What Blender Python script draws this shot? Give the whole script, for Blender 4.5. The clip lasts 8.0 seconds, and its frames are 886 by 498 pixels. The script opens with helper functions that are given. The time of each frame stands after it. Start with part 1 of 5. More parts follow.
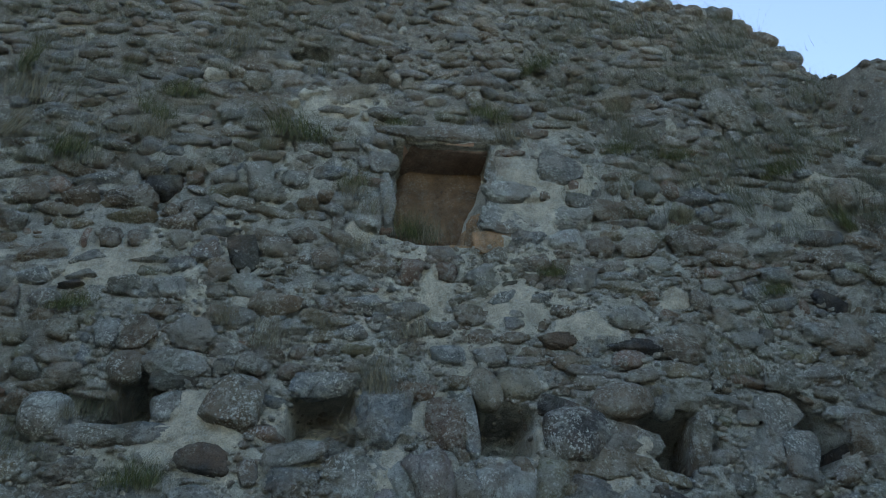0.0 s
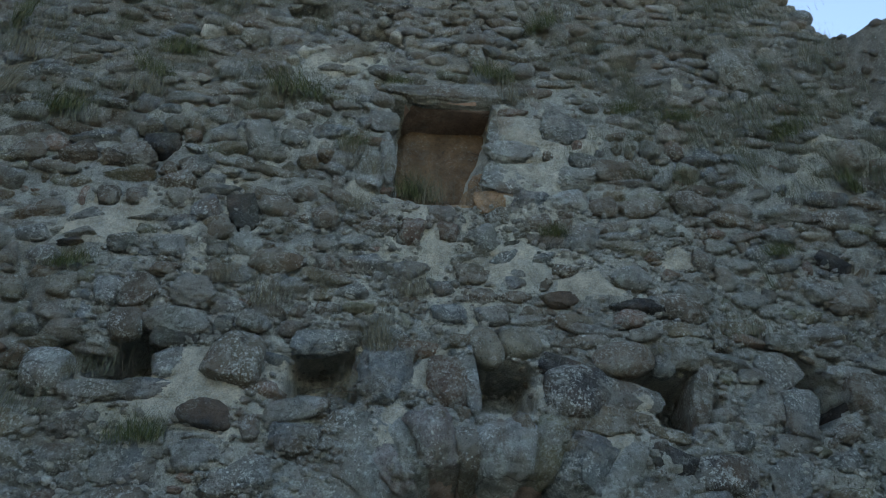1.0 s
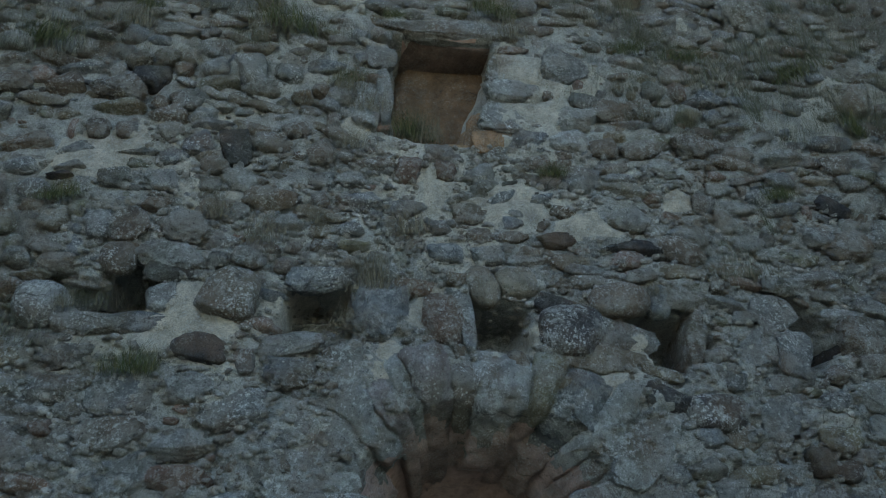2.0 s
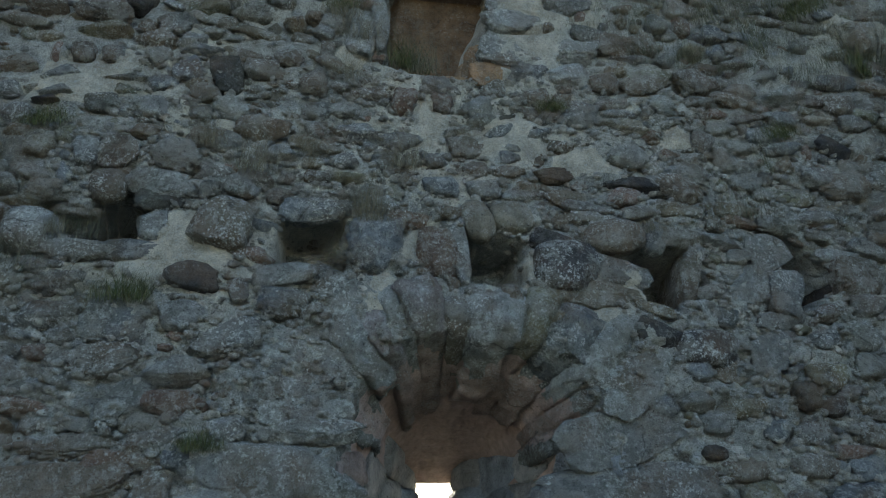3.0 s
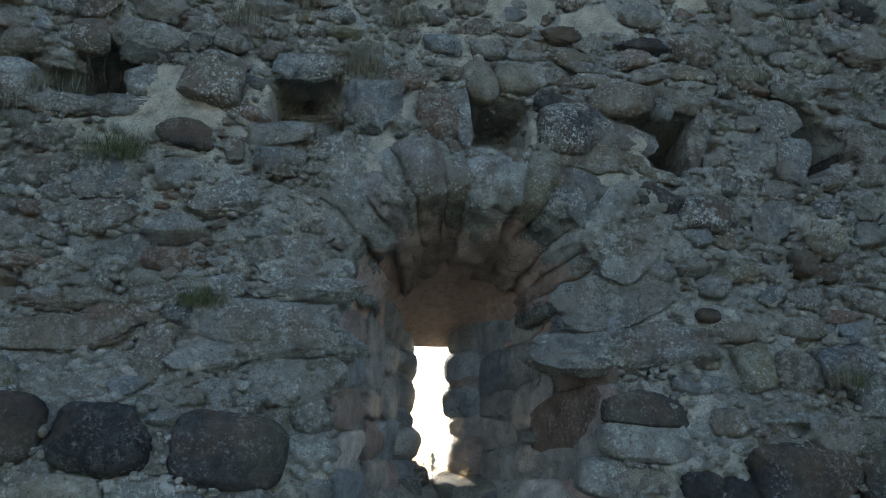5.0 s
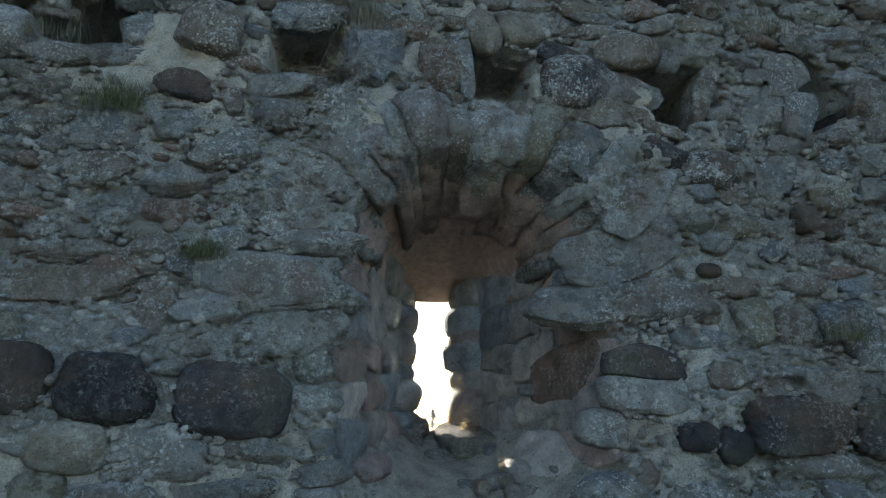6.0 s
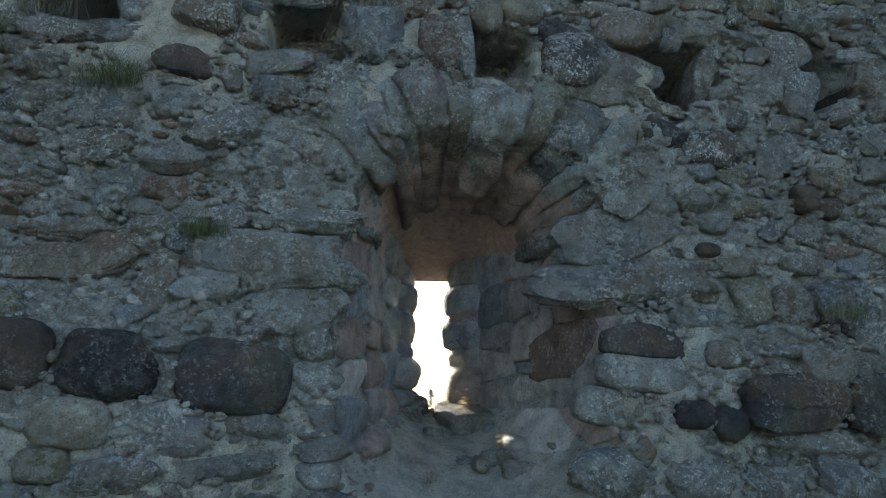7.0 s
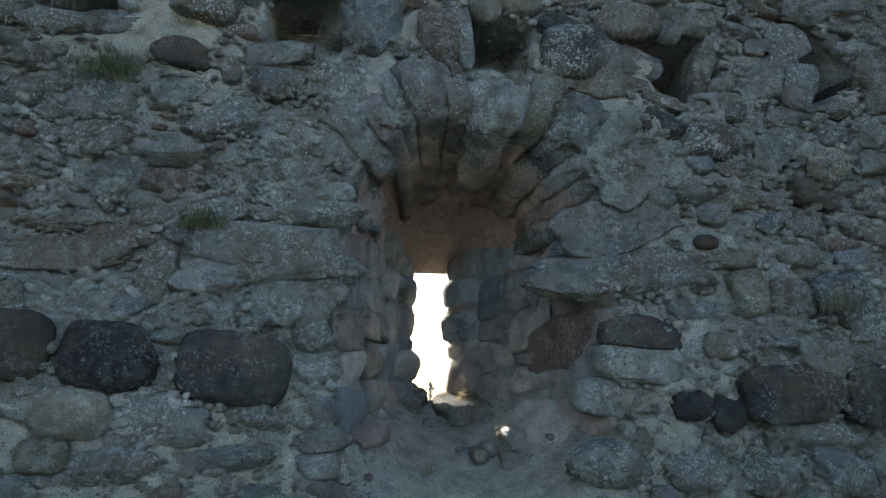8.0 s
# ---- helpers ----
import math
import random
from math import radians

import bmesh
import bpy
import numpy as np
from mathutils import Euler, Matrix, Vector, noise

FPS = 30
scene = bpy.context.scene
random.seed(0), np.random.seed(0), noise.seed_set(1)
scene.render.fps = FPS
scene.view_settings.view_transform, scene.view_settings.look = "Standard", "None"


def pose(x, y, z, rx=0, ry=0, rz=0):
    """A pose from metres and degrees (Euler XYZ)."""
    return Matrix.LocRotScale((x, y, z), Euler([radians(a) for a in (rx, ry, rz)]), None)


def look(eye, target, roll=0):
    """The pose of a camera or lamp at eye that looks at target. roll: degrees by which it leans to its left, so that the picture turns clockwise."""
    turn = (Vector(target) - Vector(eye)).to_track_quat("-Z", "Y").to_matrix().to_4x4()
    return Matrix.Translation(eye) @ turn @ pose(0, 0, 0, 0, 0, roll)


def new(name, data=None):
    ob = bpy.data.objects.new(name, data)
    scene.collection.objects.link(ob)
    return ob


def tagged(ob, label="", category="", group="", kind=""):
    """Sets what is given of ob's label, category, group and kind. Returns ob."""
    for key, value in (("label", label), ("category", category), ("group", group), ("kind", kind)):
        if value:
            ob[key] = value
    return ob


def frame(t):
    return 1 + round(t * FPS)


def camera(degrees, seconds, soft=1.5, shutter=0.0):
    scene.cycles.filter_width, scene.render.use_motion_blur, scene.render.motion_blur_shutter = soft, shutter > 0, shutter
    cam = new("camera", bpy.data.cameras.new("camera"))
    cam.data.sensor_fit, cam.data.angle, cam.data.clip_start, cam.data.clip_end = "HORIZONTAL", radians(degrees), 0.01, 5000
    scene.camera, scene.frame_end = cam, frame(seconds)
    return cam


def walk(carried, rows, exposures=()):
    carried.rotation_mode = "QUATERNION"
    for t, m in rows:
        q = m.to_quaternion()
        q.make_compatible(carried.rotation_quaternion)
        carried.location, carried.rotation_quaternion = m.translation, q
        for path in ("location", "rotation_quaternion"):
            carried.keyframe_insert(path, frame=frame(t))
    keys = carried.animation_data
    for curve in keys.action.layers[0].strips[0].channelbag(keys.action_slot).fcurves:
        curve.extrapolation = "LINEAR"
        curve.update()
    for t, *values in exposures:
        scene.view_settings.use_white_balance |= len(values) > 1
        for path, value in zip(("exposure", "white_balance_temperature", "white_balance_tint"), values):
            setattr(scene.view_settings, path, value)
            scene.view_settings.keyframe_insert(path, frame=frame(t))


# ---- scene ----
# ================= camera =================
cam = camera(68.57, 8.0, soft=1.1)
PATH = [
    (0.0, -0.5560, -3.0339, 1.8312, 129.140, 1.863, -6.114),
    (0.5, -0.5540, -3.0080, 1.8163, 128.128, 1.737, -6.025),
    (1.0, -0.5525, -2.9712, 1.7981, 126.520, 1.672, -6.150),
    (1.5, -0.5505, -2.9330, 1.7794, 124.542, 1.561, -6.404),
    (3.0, -0.5505, -2.8410, 1.7200, 117.490, 0.886, -7.728),
    (3.5, -0.5525, -2.8180, 1.7000, 114.980, 0.745, -7.981),
    (4.0, -0.5515, -2.7900, 1.6775, 112.060, 0.481, -8.208),
    (4.5, -0.5515, -2.7700, 1.6570, 109.634, 0.410, -8.186),
    (6.0, -0.5545, -2.7430, 1.6158, 103.874, 0.108, -8.184),
    (6.5, -0.5580, -2.7430, 1.6080, 102.865, -0.027, -8.259),
    (7.0, -0.5605, -2.7446, 1.6050, 102.189, -0.013, -8.355),
    (7.5, -0.5600, -2.7470, 1.6026, 101.788, -0.003, -8.358),
    (8.0, -0.5582, -2.7510, 1.6000, 101.558, 0.000, -8.392),
]
walk(cam, [(t, pose(x, y, z, rx, ry, rz)) for t, x, y, z, rx, ry, rz in PATH],
     exposures=[(0.0, 1.84, 6470, 9), (3.2, 1.87, 6620, 9), (6.0, 1.85, 6420, 9), (8.0, 1.86, 6400, 9)])

# ================= light =================
SUN_TO = Vector((-0.21, 0.94, 0.29)).normalized()      # the way towards the sun, behind the wall
world = bpy.data.worlds.new("sky")
scene.world = world
world.use_nodes = True
wn, wl = world.node_tree.nodes, world.node_tree.links
sky = wn.new("ShaderNodeTexSky")
sky.sky_type = 'NISHITA'
sky.sun_disc = False
sky.sun_elevation = math.asin(SUN_TO.z)
sky.sun_rotation = math.atan2(SUN_TO.x, SUN_TO.y)
sky.air_density, sky.dust_density, sky.ozone_density = 1.0, 1.4, 1.6
wl.new(sky.outputs[0], wn["Background"].inputs[0])
wn["Background"].inputs[1].default_value = 0.15
sun_data = bpy.data.lights.new("sun", 'SUN')
sun_data.energy, sun_data.angle, sun_data.color = 4.2, radians(0.53), (1.0, 0.92, 0.80)
sun = new("sun", sun_data)
sun.matrix_world = look((0, 0, 30), Vector((0, 0, 30)) - SUN_TO)


# ================= materials =================
class Mat:
    """A small node builder."""

    def __init__(self, name, rough=0.9):
        self.m = bpy.data.materials.new(name)
        self.m.use_nodes = True
        self.t = self.m.node_tree
        self.b = self.t.nodes["Principled BSDF"]
        self.b.inputs["Roughness"].default_value = rough
        self.b.inputs["Specular IOR Level"].default_value = 0.25
        self.pos = self.t.nodes.new("ShaderNodeNewGeometry").outputs["Position"]

    def node(self, kind, **inputs):
        n = self.t.nodes.new(kind)
        for k, v in inputs.items():
            self.set(n.inputs[k.replace("_", " ")], v)
        return n

    def set(self, socket, v):
        if isinstance(v, bpy.types.NodeSocket):
            self.t.links.new(v, socket)
        else:
            socket.default_value = v

    def noise(self, scale, detail=4.0, rough=0.55, stretch=None):
        vec = self.pos
        if stretch:
            mp = self.node("ShaderNodeMapping", Vector=self.pos)
            mp.inputs["Scale"].default_value = stretch
            vec = mp.outputs[0]
        n = self.node("ShaderNodeTexNoise", Vector=vec, Scale=scale, Detail=detail, Roughness=rough)
        return n.outputs["Fac"]

    def warped(self, amount, scale):
        """The place, shifted about by noise."""
        n = self.node("ShaderNodeTexNoise", Vector=self.pos, Scale=scale, Detail=4.0, Roughness=0.6)
        shift = self.t.nodes.new("ShaderNodeVectorMath")
        shift.operation = 'MULTIPLY_ADD'
        self.set(shift.inputs[0], n.outputs["Color"])
        shift.inputs[1].default_value = (amount,) * 3
        self.set(shift.inputs[2], self.pos)
        return shift.outputs[0]

    def ramp(self, fac, *stops, mode='LINEAR'):
        n = self.node("ShaderNodeValToRGB", Fac=fac)
        cr = n.color_ramp
        cr.interpolation = mode
        while len(cr.elements) < len(stops):
            cr.elements.new(0.5)
        for e, (p, c) in zip(cr.elements, stops):
            e.position = p
            e.color = (c, c, c, 1) if isinstance(c, (int, float)) else (*c, 1)
        return n.outputs["Color"]

    def mix(self, fac, a, b, blend='MIX'):
        n = self.t.nodes.new("ShaderNodeMix")
        n.data_type, n.blend_type = 'RGBA', blend
        self.set(n.inputs["Factor"], fac)
        for sock, v in ((n.inputs[6], a), (n.inputs[7], b)):
            self.set(sock, (*v, 1) if isinstance(v, tuple) else v)
        return n.outputs[2]

    def math(self, op, a, b=0.0):
        n = self.t.nodes.new("ShaderNodeMath")
        n.operation = op
        self.set(n.inputs[0], a)
        self.set(n.inputs[1], b)
        return n.outputs[0]

    def bump(self, height, strength, dist, normal=None):
        n = self.node("ShaderNodeBump", Height=height, Strength=strength, Distance=dist)
        if normal:
            self.set(n.inputs["Normal"], normal)
        return n.outputs[0]

    def done(self, colour, normal=None):
        self.set(self.b.inputs["Base Color"], (*colour, 1) if isinstance(colour, tuple) else colour)
        if normal:
            self.set(self.b.inputs["Normal"], normal)
        return self.m


def stone_material(name, tint, lichen=0.35, island=False, palette=None, weather=1.0):
    """Weathered cobble: mottled body, crisp pale lichen specks, dark pores."""
    m = Mat(name, 0.88 if lichen > 0.1 else 0.5)
    if island:
        rnd = m.node("ShaderNodeNewGeometry").outputs["Random Per Island"]
    else:
        rnd = m.node("ShaderNodeObjectInfo").outputs["Random"]
    if palette:
        body = m.ramp(rnd, *[((i + 0.0) / len(palette), c) for i, c in enumerate(palette)], mode='CONSTANT')
    else:
        body = m.mix(0.0, tint, tint)
    shade = m.ramp(m.math('FRACT', m.math('MULTIPLY', rnd, 7.31)), (0.0, 0.70), (1.0, 1.22))
    body = m.mix(1.0, body, shade, 'MULTIPLY')
    mott = m.ramp(m.noise(9.0, 7.0, 0.68), (0.32, 0.52), (0.68, 1.36))
    body = m.mix(1.0, body, mott, 'MULTIPLY')
    warm = m.ramp(m.noise(3.4, 4.0, 0.6), (0.46, 0.0), (0.64, 0.75 * weather))
    body = m.mix(warm, body, (0.165, 0.115, 0.080))
    green = m.ramp(m.noise(2.1, 5.0, 0.6), (0.49, 0.0), (0.64, 0.55 * weather))
    body = m.mix(green, body, (0.12, 0.12, 0.085))
    host = m.ramp(m.math('FRACT', m.math('MULTIPLY', rnd, 13.7)), (0.2, 0.45), (0.75, 1.0))
    patch = m.ramp(m.noise(4.3, 6.0, 0.7), (0.44, 0.15), (0.56, 1.0))
    crust = m.ramp(m.noise(23.0, 10.0, 0.80), (0.50, 0.0), (0.54, min(1.0, 0.95 * lichen)))
    body = m.mix(m.math('MULTIPLY', crust, patch), body, (0.48, 0.495, 0.47))
    if lichen > 0.35:
        smear = m.ramp(m.noise(5.5, 9.0, 0.72), (0.51, 0.0), (0.58, 0.6))
        body = m.mix(smear, body, (0.285, 0.275, 0.245))
    fine = m.ramp(m.noise(150.0, 4.0, 0.75), (0.34, 0.74), (0.66, 1.24))
    body = m.mix(0.9, body, fine, 'MULTIPLY')
    zone = m.ramp(m.noise(4.6, 6.0, 0.7), (0.47, 0.0), (0.55, 1.0))
    zone = m.math('MULTIPLY', zone, host)
    spots = m.ramp(m.noise(58.0, 9.0, 0.82), (0.535, 0.0), (0.56, 1.0))
    body = m.mix(m.math('MULTIPLY', m.math('MULTIPLY', spots, zone), min(1.0, lichen + 0.25)), body, (0.68, 0.69, 0.66))
    if lichen > 0.2:
        cells = m.node("ShaderNodeTexVoronoi", Vector=m.warped(0.02, 30.0), Scale=46.0, Randomness=1.0).outputs["Distance"]
        dots = m.math('MULTIPLY', m.ramp(cells, (0.20, 1.0), (0.30, 0.0)), m.ramp(m.noise(6.5, 3.0, 0.6), (0.57, 0.0), (0.63, 0.9)))
        body = m.mix(m.math('MULTIPLY', dots, host), body, (0.60, 0.61, 0.57))
    net = m.node("ShaderNodeTexVoronoi", Vector=m.warped(0.09, 9.0), Scale=3.6, Randomness=1.0)
    net.feature = 'DISTANCE_TO_EDGE'
    cracks = m.math('MULTIPLY', m.ramp(net.outputs["Distance"], (0.006, 1.0), (0.020, 0.0)), m.ramp(m.noise(3.1, 3.0, 0.6), (0.56, 0.0), (0.63, 0.6)))
    body = m.mix(cracks, body, (0.03, 0.029, 0.027))
    pits = m.ramp(m.noise(85.0, 6.0, 0.75), (0.36, 0.8), (0.42, 0.0))
    body = m.mix(pits, body, (0.022, 0.022, 0.02))
    nrm = m.bump(m.noise(24.0, 10.0, 0.76), 1.0, 0.048)
    nrm = m.bump(cracks, 0.6, -0.012, nrm)
    nrm = m.bump(m.noise(120.0, 5.0, 0.75), 1.0, 0.014, nrm)
    return m.done(body, nrm)


TONES = {
    "dark": ((0.052, 0.050, 0.053), 0.11),
    "speckled": ((0.075, 0.073, 0.075), 0.75),
    "slate": ((0.169, 0.181, 0.191), 0.5),
    "grey": ((0.222, 0.222, 0.212), 0.5),
    "pale": ((0.335, 0.342, 0.329), 0.7),
    "buff": ((0.295, 0.265, 0.208), 0.4),
    "brown": ((0.187, 0.158, 0.128), 0.5),
    "red": ((0.181, 0.124, 0.101), 0.4),
    "rust": ((0.36, 0.215, 0.12), 0.15),
    "olive": ((0.195, 0.181, 0.120), 0.4),
    # The next four: jamb and niche stones, paled in place of glare.
    "glare_grey": ((0.53, 0.49, 0.455), 0.08),
    "rosy": ((0.50, 0.385, 0.345), 0.08),
    "blue": ((0.38, 0.40, 0.425), 0.22),
    "umber": ((0.27, 0.185, 0.15), 0.11),
    "ochre": ((0.205, 0.122, 0.068), 0.11),
    "dusk": ((0.37, 0.325, 0.325), 0.5),
    "white": ((0.68, 0.64, 0.55), 0.15),
}
SHELTERED_GLARE = ("glare_grey", "rosy", "blue", "umber", "ochre")      # sheltered, lichen-poor stones; dark weathering also cut back in place of glare
STONE = {k: stone_material("stone_" + k, c, l, weather=0.2 if k in SHELTERED_GLARE else 1.0) for k, (c, l) in TONES.items()}
PALETTE = [(0.222, 0.218, 0.208), (0.160, 0.174, 0.186), (0.268, 0.252, 0.218), (0.212, 0.165, 0.122), (0.232, 0.225, 0.206), (0.170, 0.144, 0.122),
           (0.258, 0.218, 0.153), (0.186, 0.196, 0.205), (0.212, 0.139, 0.108), (0.242, 0.242, 0.232), (0.196, 0.191, 0.134)]
STONE_MIX = stone_material("stone_mixed", None, lichen=0.45, palette=PALETTE)
STONE_REST = stone_material("stone_small", None, lichen=0.45, palette=PALETTE, island=True)


# Upper cobbles, paled in place of the haze under the sky.
STONE_UPPER_HAZE = stone_material("stone_upper_haze", None, 0.35, True, [(0.277, 0.270, 0.259), (0.236, 0.245, 0.253), (0.318, 0.297, 0.259), (0.265, 0.230, 0.194), (0.218, 0.218, 0.214), (0.378, 0.365, 0.336)])


def mortar_material(name, a, b, c, algae, grain=0.95):
    """Crumbling lime mortar full of sand and grit."""
    m = Mat(name, 0.95)
    col = m.ramp(m.noise(1.3, 5.0, 0.6), (0.34, a), (0.52, b), (0.68, c))
    col = m.mix(1.0, col, m.ramp(m.noise(11.0, 8.0, 0.7), (0.3, 0.55), (0.7, 1.25)), 'MULTIPLY')
    alg = m.ramp(m.noise(4.2, 8.0, 0.75), (0.50, 0.0), (0.60, algae))
    col = m.mix(alg, col, (0.115, 0.12, 0.115))
    earth = m.ramp(m.noise(1.7, 5.0, 0.6), (0.57, 0.0), (0.70, 0.5))
    col = m.mix(earth, col, (0.19, 0.13, 0.08))
    col = m.mix(grain, col, m.ramp(m.noise(130.0, 5.0, 0.78), (0.34, 0.35), (0.64, 1.5)), 'MULTIPLY')
    lich = m.ramp(m.noise(48.0, 9.0, 0.82), (0.56, 0.0), (0.585, 0.75))
    col = m.mix(lich, col, (0.48, 0.49, 0.47))
    pits = m.ramp(m.noise(60.0, 7.0, 0.78), (0.36, 0.85 * grain), (0.43, 0.0))
    col = m.mix(pits, col, (0.03, 0.029, 0.026))
    vor = m.node("ShaderNodeTexVoronoi", Vector=m.pos, Scale=55.0)
    nrm = m.bump(m.noise(18.0, 10.0, 0.78), 1.0, 0.075)
    nrm = m.bump(vor.outputs["Distance"], 0.5, 0.02, nrm)
    nrm = m.bump(m.noise(140.0, 5.0, 0.75), 0.9, 0.010, nrm)
    return m.done(col, nrm)


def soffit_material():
    """Smoke- and iron-stained plaster inside embrasure and niche, lightened in place of glare."""
    m = Mat("stained_plaster", 0.6)
    col = m.ramp(m.noise(3.0, 5.0, 0.6), (0.35, (0.31, 0.215, 0.185)), (0.55, (0.40, 0.28, 0.235)), (0.72, (0.47, 0.33, 0.26)))
    col = m.mix(0.8, col, m.ramp(m.noise(26.0, 6.0, 0.7), (0.3, 0.55), (0.7, 1.25)), 'MULTIPLY')
    nrm = m.bump(m.noise(14.0, 7.0, 0.65), 0.6, 0.04)
    nrm = m.bump(m.noise(90.0, 4.0, 0.7), 0.4, 0.006, nrm)
    return m.done(col, nrm)


def plain_material(name, a, b, scale, rough=0.9, bump=0.3):
    m = Mat(name, rough)
    col = m.ramp(m.noise(scale, 5.0, 0.6), (0.32, a), (0.68, b))
    return m.done(col, m.bump(m.noise(scale * 5, 4.0, 0.6), bump, 0.02))


def leaf_material(name, a, b, c):
    """Leaves that let the light behind them through."""
    m = Mat(name, 0.7)
    rnd = m.node("ShaderNodeNewGeometry").outputs["Random Per Island"]
    col = m.ramp(rnd, (0.0, a), (0.5, b), (1.0, c))
    out = m.t.nodes["Material Output"]
    thin = m.node("ShaderNodeBsdfTranslucent", Color=col)
    both = m.t.nodes.new("ShaderNodeMixShader")
    both.inputs[0].default_value = 0.6
    m.done(col)
    m.t.links.new(m.b.outputs[0], both.inputs[1])
    m.t.links.new(thin.outputs[0], both.inputs[2])
    m.t.links.new(both.outputs[0], out.inputs["Surface"])
    return m.m


def blade_material(name, a, b, c):
    m = Mat(name, 0.75)
    rnd = m.node("ShaderNodeNewGeometry").outputs["Random Per Island"]
    return m.done(m.ramp(rnd, (0.0, a), (0.5, b), (1.0, c)))


# Soot-brown undersides of the arch, lightened in place of slit glare.
BROWN_GLARE = stone_material("brown_glare_stone", (0.52, 0.385, 0.335), 0.21, weather=0.15)
MORTAR = mortar_material("weathered_mortar", (0.318, 0.318, 0.298), (0.423, 0.416, 0.377), (0.529, 0.509, 0.436), 0.5, 0.8)
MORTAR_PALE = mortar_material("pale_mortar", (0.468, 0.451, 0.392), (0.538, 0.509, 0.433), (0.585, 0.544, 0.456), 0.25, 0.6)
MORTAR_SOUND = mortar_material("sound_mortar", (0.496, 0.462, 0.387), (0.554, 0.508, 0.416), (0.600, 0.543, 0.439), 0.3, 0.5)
# Earthy joints, lifted in place of the sky's veil on the upper wall.
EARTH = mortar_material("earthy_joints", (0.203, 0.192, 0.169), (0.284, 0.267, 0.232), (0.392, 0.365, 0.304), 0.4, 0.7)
MORTAR_RUST = mortar_material("iron_stained_mortar", (0.36, 0.235, 0.14), (0.44, 0.29, 0.17), (0.48, 0.35, 0.24), 0.1, 0.5)
SOFFIT = soffit_material()
GRIT = stone_material("grit", None, 0.5, True, [(0.403, 0.386, 0.347), (0.336, 0.325, 0.297), (0.269, 0.263, 0.246), (0.470, 0.448, 0.403), (0.358, 0.336, 0.291)])
STRAW = blade_material("dry_grass", (0.09, 0.08, 0.055), (0.145, 0.13, 0.09), (0.22, 0.195, 0.14))
GREEN = blade_material("green_grass", (0.035, 0.05, 0.018), (0.06, 0.075, 0.028), (0.14, 0.13, 0.06))
SAGE = blade_material("grey_weeds", (0.05, 0.062, 0.038), (0.09, 0.095, 0.06), (0.16, 0.145, 0.10))
# Far foliage is grey and pale in place of the air's haze.
LEAF_HAZED = leaf_material("leaves_hazed", (0.24, 0.27, 0.27), (0.28, 0.31, 0.30), (0.32, 0.34, 0.32))
LITTER_STRAW = leaf_material("straw_litter", (0.30, 0.24, 0.14), (0.42, 0.34, 0.21), (0.52, 0.44, 0.29))
BARK = plain_material("bark", (0.24, 0.24, 0.23), (0.30, 0.29, 0.27), 8.0)
MEADOW = plain_material("meadow", (0.20, 0.18, 0.11), (0.36, 0.315, 0.21), 0.6)
TWIG = plain_material("twig", (0.07, 0.056, 0.042), (0.12, 0.10, 0.075), 30.0)


# ================= shape of the wall =================
THICK = 1.55


def outline(s):
    """The embrasure's outline at depth s (0 the inner face, 1 the slit): left, right, springing, crown, sill, squareness."""
    k = np.clip(s, 0, 1)
    left = -0.63 + 0.475 * k ** 0.9
    right = 0.65 - 0.535 * k ** 0.85
    crown = np.interp(k, [0, 0.12, 0.4, 1], [2.80, 2.76, 2.62, 2.31])
    sill = np.interp(k, [0, 0.25, 0.5, 0.8, 0.93, 1], [1.00, 1.17, 1.31, 1.43, 1.485, 1.495])
    return left, right, crown, sill, 2.6 + 4.6 * k ** 3


def embrasure_depth(x, z):
    """0 outside the embrasure, up to 1 where the slit goes through."""
    best = np.zeros_like(x)
    wob = 0.008 * np.sin(31 * z + 1.0)
    for s in np.linspace(0.0, 1.0, 61):
        left, right, crown, sill, sq = outline(s)
        xc, hw = (left + right) / 2, (right - left) / 2
        u = np.clip(np.abs(x - xc + wob * (0.4 + 0.6 * s)) / hw, 0, 1)
        spring = 2.10 + 0.12 * s
        top = spring + (crown - spring) * (1 - u ** sq) ** (1 / sq)
        sill = sill + (0.34 - 0.26 * s) * u ** 2.5
        inside = (u < 1) & (z > sill) & (z < top)
        best = np.where(inside, s, best)
    return best


def pit(x, z, cx, cz, w, h, deep, lean=0.0, soft=0.05, sharp=3.5):
    """A put-log hole: a rounded square pit."""
    zz = z - cz + 0.10 * lumps(x, z, 6.0, 41) + 0.05 * lumps(x, z, 17.0, 43)
    xx = x - cx - lean * (z - cz) + 0.10 * lumps(x, z, 6.0, 42) + 0.05 * lumps(x, z, 17.0, 44)
    r = ((np.abs(xx) / (w / 2)) ** sharp + (np.abs(zz) / (h / 2)) ** sharp) ** (1 / sharp)
    f = np.clip((1 - r) * min(w, h) / 2 / soft, 0, 1)
    return deep * f * f * (3 - 2 * f)


TABLES = {}


def lumps(x, z, scale, seed):
    """Smooth value noise on a plane."""
    if seed not in TABLES:
        TABLES[seed] = np.random.RandomState(seed).rand(64, 64)
    tab = TABLES[seed]
    u, v = x * scale + 17.3, z * scale + 5.1
    i, j = np.floor(u).astype(int), np.floor(v).astype(int)
    fu, fv = u - i, v - j
    fu, fv = fu * fu * (3 - 2 * fu), fv * fv * (3 - 2 * fv)
    g = lambda a, b: tab[a % 64, b % 64]
    return (g(i, j) * (1 - fu) + g(i + 1, j) * fu) * (1 - fv) + (g(i, j + 1) * (1 - fu) + g(i + 1, j + 1) * fu) * fv - 0.5


